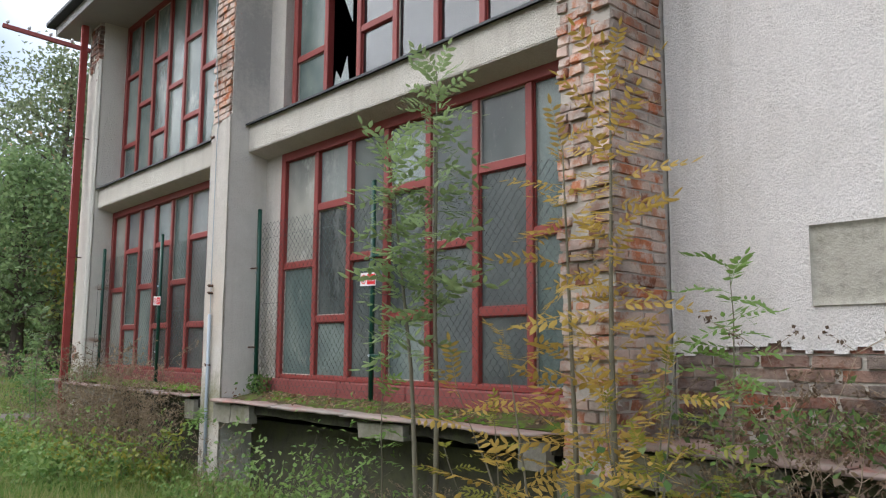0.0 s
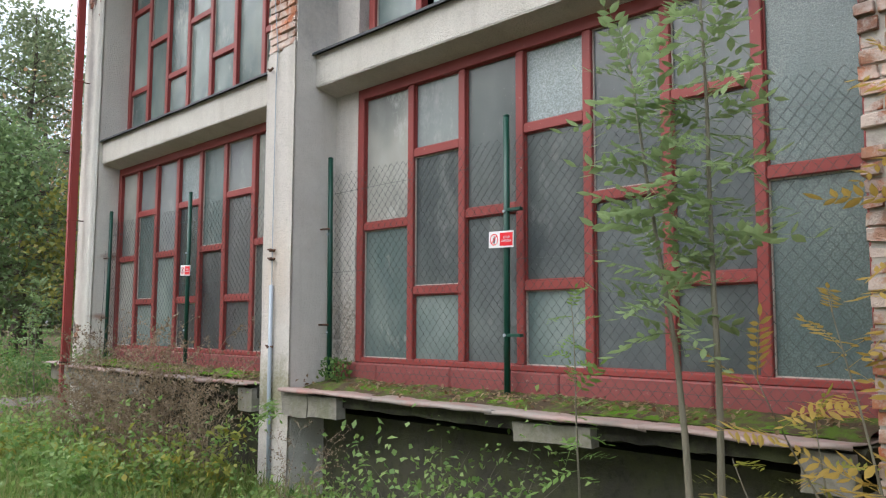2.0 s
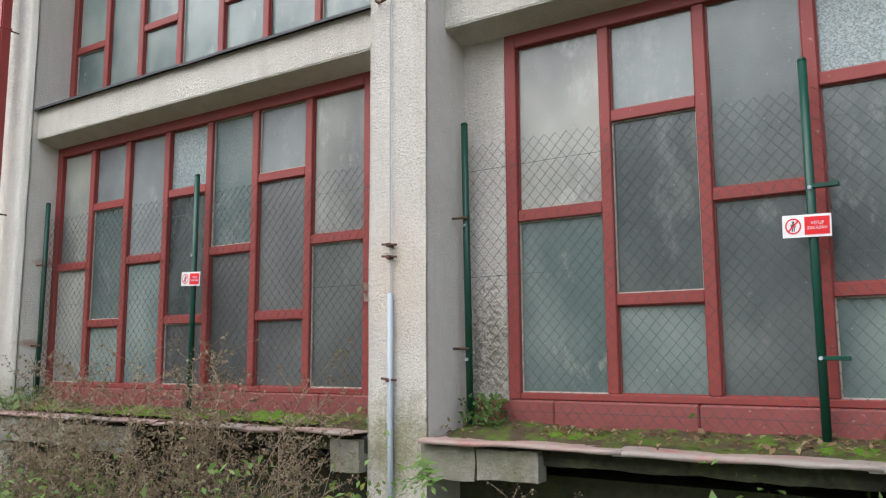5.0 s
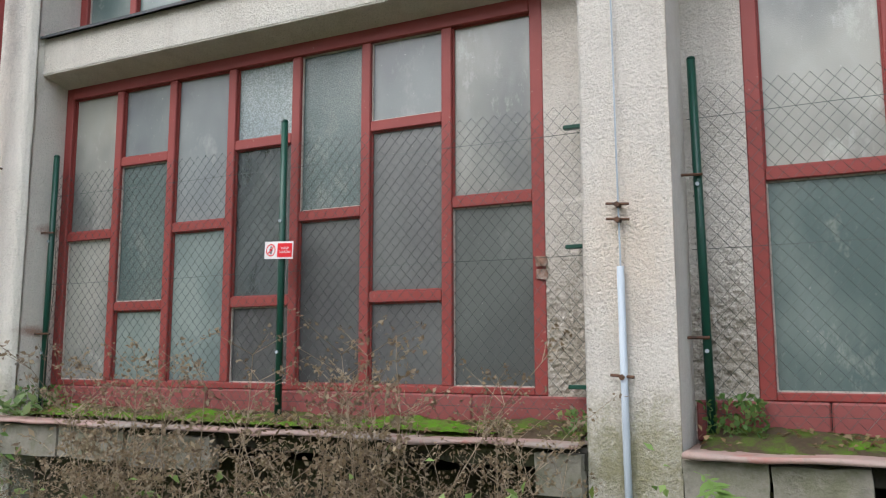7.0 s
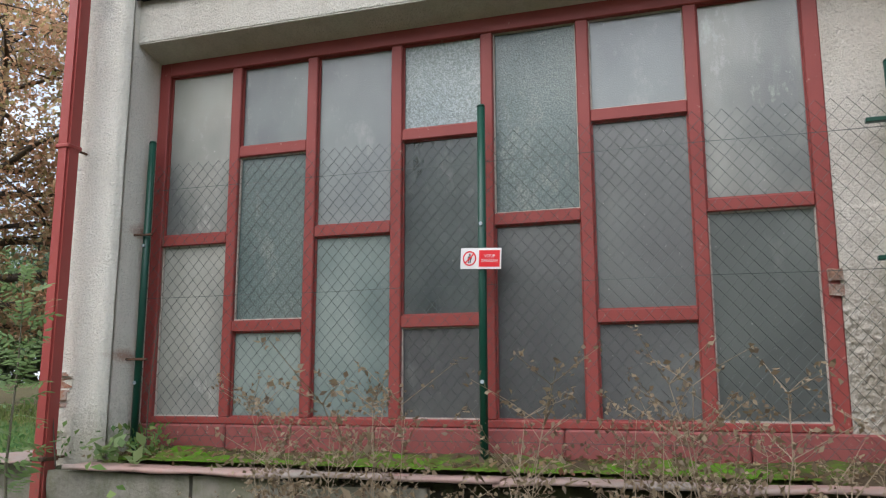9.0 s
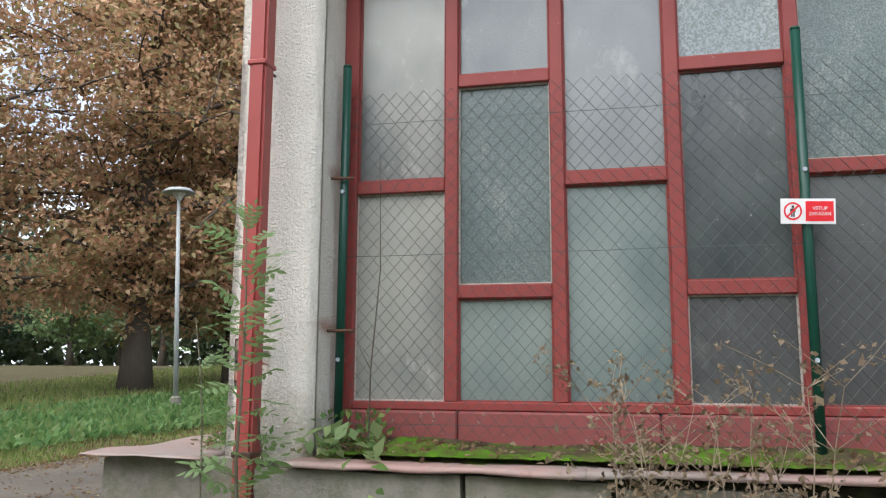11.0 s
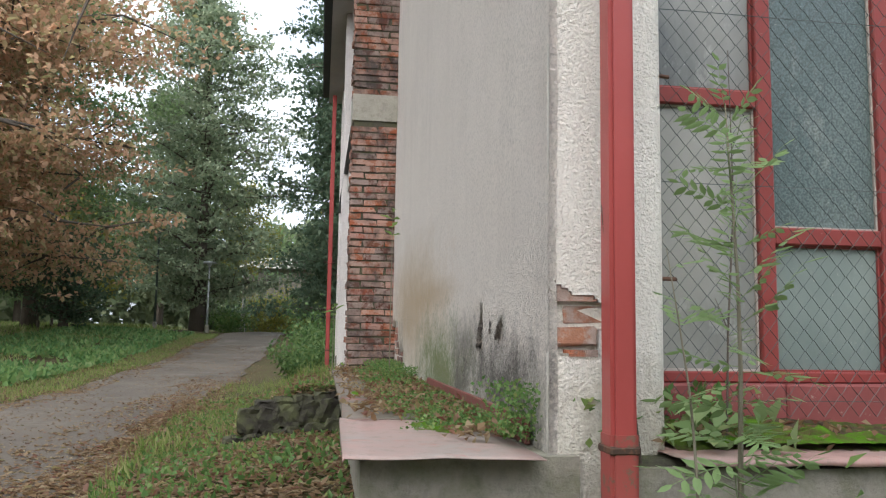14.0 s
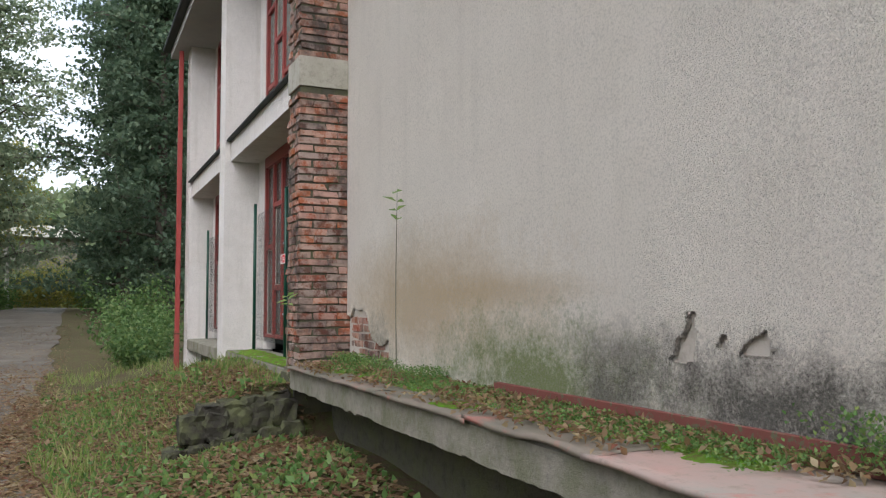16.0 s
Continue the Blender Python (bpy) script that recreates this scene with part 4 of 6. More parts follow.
# Invented hall floor and walls, coloured dark to keep the windows gloomy.
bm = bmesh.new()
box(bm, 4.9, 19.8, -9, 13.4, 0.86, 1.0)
solid("floor", bm, M_DARK, None, "added hall floor, coloured dark as if unlit", "floor", kind="structure")
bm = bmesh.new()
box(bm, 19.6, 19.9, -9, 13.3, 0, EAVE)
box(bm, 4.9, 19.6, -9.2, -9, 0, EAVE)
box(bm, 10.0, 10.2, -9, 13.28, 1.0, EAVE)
solid("wall_back", bm, M_DARK, None, "added inner walls of the hall, coloured dark as if unlit", "wall", kind="structure")


# ---- ledges ----
def ledge(name, m, u0, u1, front, label, z=1.055, front1=None, back=-0.05, deep=0.2, material=None):
    """A concrete ledge with a worn edge."""
    front1 = front if front1 is None else front1
    n = max(4, int((u1 - u0) / 0.06))
    bm = bmesh.new()
    prev = None
    for k in range(n + 1):
        t = k / n
        u = u0 + (u1 - u0) * t
        f0 = front + (front1 - front) * t
        d = 0.012 * noise.noise(Vector((u * 5, 2, z)))
        drop = 0.013 * noise.noise(Vector((u * 1.9, 8, z))) + 0.02 * noise.noise(Vector((u * 9, 8, z)))
        row = [bm.verts.new(p) for p in ((u, back, z), (u, f0 - 0.03, z + d * 0.3), (u, f0 + d, z - 0.02), (u, f0 + d * 0.6, z - deep + drop), (u, f0 - 0.08, z - deep - 0.015 + drop), (u, back, z - deep - 0.01))]
        if prev:
            for i in range(6):
                bm.faces.new((prev[i], prev[(i + 1) % 6], row[(i + 1) % 6], row[i]))
        else:
            bm.faces.new(row[::-1])
        prev = row
    bm.faces.new(prev)
    return solid(name, bm, material or M_CONC, m, label, "ledge", kind="structure")


def sheet(m, u0, u1, v0, v1, z, seed, label, v1b=None, material=None):
    """A bent and rusty cover sheet of the ledge."""
    bm = bmesh.new()
    nu, nv = 14, 6
    v1b = v1 if v1b is None else v1b
    grid = []
    for i in range(nu + 1):
        u = u0 + (u1 - u0) * i / nu
        e = v1 + (v1b - v1) * i / nu
        grid.append([bm.verts.new((u + 0.006 * noise.noise(Vector((j, i, seed))), v0 + (e - v0) * j / nv,
                                   z - 0.012 * j / nv + (0.016 * noise.noise(Vector((u * 2.2, j * 0.5, seed))) + 0.02) * (j / nv) ** 0.7)) for j in range(nv + 1)])
        last = grid[-1][-1].co
        grid[-1].append(bm.verts.new((last.x, last.y + 0.003, last.z - 0.022 - 0.012 * noise.noise(Vector((u * 4, 3, seed))))))
    for p, q in zip(grid, grid[1:]):
        for j in range(nv + 1):
            bm.faces.new((p[j], q[j], q[j + 1], p[j + 1]))
    ob = solid("ledge_sheet", bm, material or M_SHEET, m, label, "sheet metal", "ledge cover sheets", smooth=True)
    mod = ob.modifiers.new("thickness", "SOLIDIFY")
    mod.thickness = 0.004
    return ob


# West ledges take the near-black colour to show their shaded underside and edge.
ledge("ledge_1", W, 3.42, 8.17, 0.53, "worn concrete ledge under the window, shaded near-black in colour", deep=0.10, material=M_RUBBLE)
ledge("ledge_2", W, 8.635, 13.46, 0.53, "worn concrete ledge under the window, shaded near-black in colour", deep=0.10, material=M_RUBBLE)
ledge("ledge_3", W, -9, 2.90, 0.53, "worn concrete ledge under the blank wall, shaded near-black in colour", deep=0.10, material=M_RUBBLE)
for k, (u0, u1, z0, z1, tilt) in enumerate(((7.78, 8.155, 0.84, 1.035, 0.0), (7.36, 7.765, 0.86, 1.03, 1.2), (12.45, 13.44, 0.82, 1.035, 0.0), (11.80, 12.43, 0.82, 1.03, -0.8), (11.05, 11.77, 0.80, 1.01, 1.6), (8.65, 8.90, 0.82, 1.03, 0.0), (4.9, 5.5, 0.90, 1.02, 2.0), (3.45, 3.7, 0.84, 1.03, 0.0), (1.9, 2.88, 0.84, 1.03, 0.0))):
    bm = bmesh.new()
    box(bm, u0, u1, 0.50, 0.585, z0, z1)
    bmesh.ops.subdivide_edges(bm, edges=list(bm.edges), cuts=4, use_grid_fill=True)
    for q in bm.verts:
        q.co += 0.012 * noise.noise_vector(q.co * 7 + Vector((k, 0, 0)))
    solid("facing_slab", bm, M_CONC, W @ pose((u0 + u1) / 2, 0, z1, 0, tilt, 0) @ Matrix.Translation((-(u0 + u1) / 2, 0, -z1)), "weathered grey concrete facing slab hung below the ledge", "concrete slab", "facing slabs")
ledge("ledge_4", N, 4.24, 10.42, 0.70, "worn concrete ledge along the end wall", 1.06, 0.64)
ledge("ledge_5", N, 10.97, 14.9, 0.5, "mossy concrete ledge under the window", 1.0)
ledge("ledge_6", N, 15.36, 19.38, 0.5, "concrete ledge under the window", 1.0)
for u0, u1, s in ((3.44, 4.55, 1), (4.5, 5.7, 2), (5.64, 6.9, 3), (6.85, 8.15, 4), (8.66, 9.75, 5), (9.7, 10.7, 6), (10.66, 11.9, 7), (11.86, 13.3, 8), (1.6, 2.88, 9), (0.2, 1.62, 10), (-1.3, 0.2, 11)):
    sheet(W, u0, u1, 0.10 if u0 > 3 else -0.06, 0.63, 1.064 + 0.003 * (s % 2), s * 3.1, "faded reddish cover sheet, bent along its edge")
for u0, u1, v1, v1b, s in ((4.12, 5.35, 0.76, 0.74, 20), (5.3, 6.5, 0.73, 0.70, 21), (6.45, 7.9, 0.71, 0.71, 22), (7.85, 9.2, 0.71, 0.70, 23), (9.15, 10.4, 0.70, 0.70, 24)):
    sheet(N, u0, u1, 0.10, v1, 1.068 + 0.004 * (s % 2), s * 1.7, "faded reddish cover sheet with rust and dirt" if s == 20 else "mossy grey cover sheet with rust and dirt", v1b, M_SHEET if s == 20 else M_SHEETG)
bm = bmesh.new()
box(bm, 4.5, 7.3, 0.055, 0.075, 1.065, 1.165, 0.004)
solid("flashing_strip", bm, M_FLASH, N, "red sheet-metal flashing along the foot of the wall", "flashing")

# ---- fences and signs ----
fence(W, 3.5, 8.14, ((8.07, 0.03), (5.93, 0.0)), ((5.93, 2.46, -0.14), (5.93, 1.55, -0.14)), "dark green chain-link fence before the window")
fence(W, 8.68, 13.2, ((13.2, -0.01), (10.87, 0.0), (8.69, 0.02)), ((8.71, 2.86, 0.13), (8.71, 2.15, 0.13), (8.71, 1.35, 0.13)), "dark green chain-link fence before the window")
fence(N, 11.0, 14.6, ((14.62, 0.0), (12.7, 0.0)), ((12.7, 2.3, 0.12),), "dark green chain-link fence before the window", foot=0.99)
fence(N, 15.6, 19.2, ((19.25, 0.0), (17.3, 0.0)), ((17.3, 2.3, 0.12),), "dark green chain-link fence before the window", foot=0.99)
warning_sign(W, 5.955, 2.245, -1.5, "white and red no-entry sign tied to a fence post")
warning_sign(W, 10.87, 2.245, -2.5, "white and red no-entry sign tied to a fence post")
warning_sign(N, 12.72, 2.25, 1.0, "white and red no-entry sign tied to a fence post")

# ---- pipes and rods ----
def downpipe(x, y, label):
    """A boxed sheet-metal downpipe of several lengths, each pushed into the next."""
    d = thing("downpipe", Matrix.Translation((x, y, 0)), label, "downpipe", "red downpipes")
    for z0, z1, w in ((1.14, 3.06, 0.0), (3.03, 5.02, 0.0025), (4.99, 6.9, 0.0)):
        bm = bmesh.new()
        box(bm, -0.054 - w, 0.054 + w, -0.045 - w, 0.045 + w, z0, z1)
        bmesh.ops.bevel(bm, geom=[e for e in bm.edges if abs(e.verts[0].co.z - e.verts[1].co.z) > 0.5], offset=0.014, segments=2, affect="EDGES")
        part("pipe_length", bm, M_PIPE, d)
    bm = bmesh.new()
    box(bm, -0.058, 0.058, -0.049, 0.049, 0.02, 1.15)
    bmesh.ops.bevel(bm, geom=[e for e in bm.edges if abs(e.verts[0].co.z - e.verts[1].co.z) > 0.5], offset=0.014, segments=2, affect="EDGES")
    part("standpipe", bm, M_STANDPIPE, d, "weathered red standpipe with grime")
    for z in (1.10, 3.04, 5.0):
        bm = bmesh.new()
        box(bm, -0.062, 0.062, -0.053, 0.053, z - 0.014, z + 0.014, 0.006)
        part("pipe_clip", bm, M_RUST if z < 2 else M_PIPE, d)
        bm = bmesh.new()
        tube(bm, [(0.05, 0, z), (0.2, 0, z)], 0.008, 6)
        part("wall_pin", bm, M_RUST, d)
    return d


downpipe(4.13, 13.5, "red painted round downpipe at the corner")
downpipe(19.62, 14.32, "red painted round downpipe at the far corner")

rod = thing("lightning_conductor", W, "galvanised lightning conductor on the pier", "lightning rod")
bm = bmesh.new()
tube(bm, [(8.42, 0.53, 0.1), (8.43, 0.54, 1.0), (8.435, 0.54, 1.98)], 0.019, 10)
part("guard_tube", bm, M_STEEL, rod, "pale blue-grey guard tube", True)
bm = bmesh.new()
tube(bm, [(8.435, 0.535, 1.98), (8.44, 0.535, 2.5), (8.45, 0.53, 3.9), (8.43, 0.53, 4.2), (8.60, 0.53, 5.4), (8.66, 0.50, 6.9)], 0.005, 6)
part("wire", bm, M_STEEL, rod)
for z in (1.42, 2.22, 2.30):
    bm = bmesh.new()
    tube(bm, [(8.38, 0.545, z), (8.50, 0.545, z + 0.01)], 0.008, 6)
    tube(bm, [(8.44, 0.50, z), (8.44, 0.565, z)], 0.016, 6)
    part("clamp", bm, M_RUST, rod)

bar = thing("insulator_bracket", look((4.13, 13.5, 6.5), (3.02, 14.0, 6.76)), "red steel bracket with small porcelain insulators", "bracket")
bm = bmesh.new()
box(bm, -0.03, 0.03, -0.035, 0.035, -1.25, 0.1, 0.004)
part("arm", bm, M_RED, bar)
for k in range(4):
    bm = bmesh.new()
    tube(bm, [(0, 0.035, -1.2 + 0.33 * k), (0, 0.06, -1.2 + 0.33 * k), (0, 0.065, -1.2 + 0.33 * k), (0, 0.11, -1.2 + 0.33 * k)], [0.012, 0.012, 0.03, 0.022], 8)
    part("insulator", bm, M_WHITEP, bar, "grey porcelain insulator", True)

for u, z in ((13.22, 2.52), (13.2, 1.70), (8.15, 2.50), (8.15, 1.62)):
    bm = bmesh.new()
    tube(bm, [(u - 0.09, 0.17, z), (u + 0.06, 0.2, z), (u + 0.09, 0.21, z - 0.01)], [0.009, 0.009, 0.014], 6)
    solid("iron_stub", bm, M_RUST, W, "rusty iron stub set in the plaster", "iron stub", "iron stubs")
for k, pts in enumerate((((13.42, 0.55, 1.05), (13.46, 0.56, 1.35), (13.53, 0.55, 1.62), (13.55, 0.54, 1.92)), ((12.98, 0.30, 1.08), (12.97, 0.31, 1.5), (12.93, 0.30, 2.0), (12.94, 0.30, 2.6)))):
    bm = bmesh.new()
    tube(bm, pts, [0.005, 0.004, 0.003, 0.0015], 5)
    tube(bm, [pts[1], tuple(a + b for a, b in zip(pts[1], (0.06, 0.02, 0.12)))], [0.003, 0.001], 4)
    solid("bare_twig", bm, M_BARK, W, "thin bare brown twig growing from the ledge", "twig", "bare twigs")

# ---- broken stub wall by the north pier ----
stub = thing("stub_wall", None, "dark mossy stub of a broken rubble wall", "rubble wall")
random.seed(31)
for k in range(15):
    row = (0, 0, 0, 0, 0, 0, 1, 1, 1, 1, 1, 2, 2, 2, 2)[k]
    y = 14.30 + 0.21 * (k - (0, 6, 11)[row]) + 0.06 * row
    bm = bmesh.new()
    bmesh.ops.create_icosphere(bm, subdivisions=3, radius=0.5)
    for q in bm.verts:
        q.co = Vector([max(-0.33, min(0.33, e)) for e in q.co]) + 0.07 * noise.noise_vector(q.co * 3.1 + Vector((k * 3, 0, 0))) + 0.05 * noise.noise_vector(q.co * 8 + Vector((0, k * 3, 0)))
        q.co = Vector((10.40 + 0.05 * row + 0.46 * q.co.x, y + 0.36 * q.co.y, 0.43 + 0.21 * row - (0.04 * (k % 6) if row == 0 else 0.03 * (k - 6)) + 0.40 * q.co.z))
    part("stone", bm, M_RUBBLE, stub)


# ---- plants ----
rs = np.random.RandomState(7)


def unit(a):
    return a / np.maximum(np.linalg.norm(a, axis=1, keepdims=True), 1e-6)


def leaf_cloud(pos, length, width, up=0.4, spread=1.0, dirs=None):
    """Folded four-cornered leaves at the given places. Returns corners and faces."""
    n = len(pos)
    d = rs.normal(size=(n, 3)) if dirs is None else dirs + rs.normal(size=(n, 3)) * spread
    d = unit(d)
    nr = rs.normal(size=(n, 3)) + np.array([0, 0, up * 3])
    s = unit(np.cross(d, nr))
    nn = np.cross(s, d)
    L = (length * rs.uniform(0.6, 1.3, n))[:, None]
    Wd = (width * rs.uniform(0.7, 1.2, n))[:, None]
    a = pos
    b = pos + d * L * 0.45 + s * Wd * 0.5 + nn * Wd * 0.18
    c = pos + d * L - nn * L * 0.12
    e = pos + d * L * 0.45 - s * Wd * 0.5 + nn * Wd * 0.18
    verts = np.stack([a, b, c, e], 1).reshape(-1, 3)
    return verts, np.arange(n * 4).reshape(-1, 4)


def limb_path(p, direction, length, droop, n=4):
    pts, d = [Vector(p)], Vector(direction).normalized()
    for k in range(n):
        d = (d + Vector((random.uniform(-0.2, 0.2), random.uniform(-0.2, 0.2), droop))).normalized()
        pts.append(pts[-1] + d * length / n)
    return pts


def tree(name, x, y, h, r, base, girth, leaves, count, size, profile, label, droop=-0.02, barkm=None, limbs=34, clump=0.75, rise=0.35, lean=0.0, flat=0.5, stout=0.34):
    """A tree: a tapered trunk with limbs, and a crown of leaves in clumps along them. profile(t): the crown's width from its foot (0) to its top (1)."""
    z0 = level(x, y)
    ob = thing(name, Matrix.Translation((x, y, z0)), label, "tree")
    bm = bmesh.new()
    n = 9
    trunk = [Vector((lean * h * k / n + 0.12 * girth * 4 * noise.noise(Vector((k * 0.7, x, y))), 0.12 * girth * 4 * noise.noise(Vector((k * 0.7, y, x + 9))), h * 0.94 * k / n - (0.1 if k == 0 else 0))) for k in range(n + 1)]
    tube(bm, trunk, [girth * (1.35 if k == 0 else 1.0 - 0.9 * k / n) for k in range(n + 1)], 10)
    spots = []
    for k in range(limbs):
        t = (k + random.random()) / limbs
        z = base + (h * 0.93 - base) * t
        q = z / (h * 0.94) * n
        i = min(int(q), n - 1)
        p = trunk[i].lerp(trunk[i + 1], q - i)
        a = k * 2.4 + random.uniform(-0.5, 0.5)
        length = r * profile(t) * random.uniform(0.62, 1.2)
        pts = limb_path(p, (math.cos(a), math.sin(a), rise), length, droop)
        g = girth * stout * (1 - 0.75 * t)
        tube(bm, pts, [g, g * 0.7, g * 0.45, g * 0.28, g * 0.1], 5, False)
        for j in range(1, 5):
            for s in range(2):
                tw = limb_path(pts[j], (random.uniform(-1, 1), random.uniform(-1, 1), random.uniform(-0.3, 0.5)), length * 0.32, droop, 2)
                tube(bm, tw, [g * 0.3, g * 0.18, g * 0.06], 4, False)
                spots += [(tw[1], 0.8), (tw[2], 1.0)]
            spots.append((pts[j], 1.0))
    part("trunk", bm, barkm or M_BARK, ob, "dark rough trunk and limbs", True)
    c = np.array([s[0] for s in spots])
    pick = rs.randint(0, len(c), count)
    sub = rs.normal(size=(len(c) * 5, 3)) * np.array([clump, clump, clump * flat]) + np.repeat(c, 5, 0)
    pos = sub[pick * 5 + rs.randint(0, 5, count)] + rs.normal(size=(count, 3)) * np.array([clump * 0.34, clump * 0.34, clump * 0.34 * flat])
    v, f = leaf_cloud(pos, size, size * 0.62, 0.5)
    part("crown", raw_mesh("crown", v, f, leaves), None, ob, "ragged crown of leaves")
    return ob


def round_crown(t):
    return max(0.15, math.sin(math.pi * min(1, 0.22 + 0.78 * t)) ** 0.6)


def pine_crown(t):
    return max(0.16, (1 - t) ** 0.42) * (0.68 + 0.32 * math.sin(t * 47))


def egg_crown(t):
    return max(0.12, math.sin(math.pi * (0.25 + 0.72 * t)) ** 0.8)


for x, y, h, r, g, n in ((29.5, 31.3, 23, 8.0, 0.55, 40000), (34.0, 29.3, 24, 8.6, 0.45, 52000), (41.5, 32.5, 25, 7.5, 0.45, 46000), (24.5, 37.0, 21, 7.5, 0.5, 16000), (17.5, 41.0, 17, 7.0, 0.5, 8000)):
    tree("chestnut_tree", x, y, h, r, 2.8, g, M_CHEST, n, 0.27, round_crown, "old chestnut tree with browned autumn leaves beside the road", -0.10, limbs=38, clump=1.0, flat=0.36, stout=0.5)
tree("ash_tree", 57, 22.5, 24.5, 5.9, 1.2, 0.5, M_ASH, 34000, 0.32, egg_crown, "tall green tree beside the park road", -0.05, limbs=52, clump=0.75, flat=0.3)
tree("maple_tree", 50, 30.8, 23, 6.4, 1.5, 0.4, M_TREE_G, 26000, 0.3, egg_crown, "tall green tree beyond the chestnuts", -0.05, limbs=44, clump=0.8, flat=0.3)
for x, y, h, r in ((46, 12.2, 27, 5.4), (53, 13.6, 28, 5.0), (60, 10.5, 26, 4.8), (38, 8.5, 22, 4.0), (62, 12.8, 23, 3.6)):
    tree("pine_tree", x, y, h, r, 0.8, 0.35, M_PINE, 23000, 0.33, pine_crown, "dark green conifer behind the building", -0.09, limbs=48, clump=0.72, rise=0.28, flat=0.3)
tree("yew_tree", 45, 27.5, 5.5, 2.6, 0.3, 0.25, M_PINE, 6000, 0.22, egg_crown, "dark low conifer on the lawn", limbs=26, clump=0.4)
tree("birch_tree", 67, 20.6, 13, 2.6, 4.5, 0.16, M_TREE_Y, 3200, 0.26, egg_crown, "leaning pale-barked tree with thin yellow leaves", barkm=M_PALEBARK, limbs=22, clump=0.5, lean=0.12)
for x, y, h, r, mat, n, lab in ((10.5, 37, 15, 4.0, M_TREE_P, 8000, "pale green tree at the edge of the park"), (7.5, 43, 17, 4.4, M_TREE_P, 5000, "pale thin-leaved tree at the edge of the park"), (14.5, 48, 18, 5, M_TREE_G, 9000, "green tree at the edge of the park"), (5.0, 52, 18, 5, M_TREE_P, 5000, "pale thin-leaved tree at the edge of the park"), (11.5, 30.5, 6.5, 2.6, M_TREE_Y, 5000, "yellowing young tree on the lawn"), (8.2, 33.5, 9, 3.0, M_TREE_G, 7000, "green tree at the edge of the park")):
    tree("park_tree", x, y, h, r, 1.4, 0.28, mat, n, 0.24, egg_crown, lab, limbs=34, clump=0.7)
for k in range(30):
    a = radians(-12 + 3.9 * k + random.uniform(-1, 1))
    d = random.uniform(72, 104)
    m = (M_TREE_G, M_TREE_P, M_TREE_Y, M_TREE_G, M_PINE)[k % 5]
    if k in (3, 4):
        continue
    tree("distant_tree", 4 + d * math.cos(a), 15 + d * math.sin(a), random.uniform(14, 23), random.uniform(4.5, 7), 2.2, 0.35, m, 4200, 0.62, egg_crown, "distant park tree in autumn leaf", limbs=26, clump=1.0)
for k in range(11):
    a = radians(108 + 10.5 * k)
    d = random.uniform(30, 42)
    tree("park_tree", d * math.cos(a), 6 + d * math.sin(a), random.uniform(17, 21), random.uniform(5, 6.8), 1.0, 0.3, (M_TREE_G, M_CHEST)[k % 3 == 0], 4600, 0.55, egg_crown, "leafy park tree across the lawn", limbs=26, clump=1.0)


# the woods that close the park
pos = []
for k in range(60000):
    a = radians(rs.uniform(-25, 125))
    d = rs.uniform(104, 125)
    top = 15 + 5 * noise.noise(Vector((a * 9, 0.5, 0))) + 3 * noise.noise(Vector((a * 31, 1.5, 0)))
    pos.append((4 + d * math.cos(a), 15 + d * math.sin(a), 0.2 + top * rs.uniform(0, 1) ** 0.8))
v, f = leaf_cloud(np.array(pos), 1.5, 1.1, 0.3)
tagged(new("far_woods", raw_mesh("far_woods", v, f, M_TREE_P)), "far green woods closing the park", "woods", kind="stuff")


def bush(x, y, h, r, mat, n, size, label):
    z = level(x, y)
    ob = thing("bush", Matrix.Translation((x, y, z)), label, "bush")
    bm = bmesh.new()
    tips = []
    for k in range(14):
        a = random.uniform(0, 6.28)
        pts = limb_path((0.15 * math.cos(a), 0.15 * math.sin(a), -0.03), (math.cos(a) * 0.7, math.sin(a) * 0.7, 1.1), h * random.uniform(0.6, 1.1), -0.05)
        g = 0.4 * min(1.0, h / 2.2)
        tube(bm, pts, [0.02 * g, 0.016 * g, 0.012 * g, 0.008 * g, 0.004 * g], 4, False)
        tips += pts[1:]
    part("stem", bm, M_TWIG, ob)
    c = np.array(tips)
    pos = c[rs.randint(0, len(c), n)] + rs.normal(size=(n, 3)) * np.array([r * 0.3, r * 0.3, h * 0.16])
    pos[:, 2] = np.abs(pos[:, 2])
    v, f = leaf_cloud(pos, size, size * 0.6, 0.5)
    part("foliage", raw_mesh("foliage", v, f, mat), None, ob)
    return ob


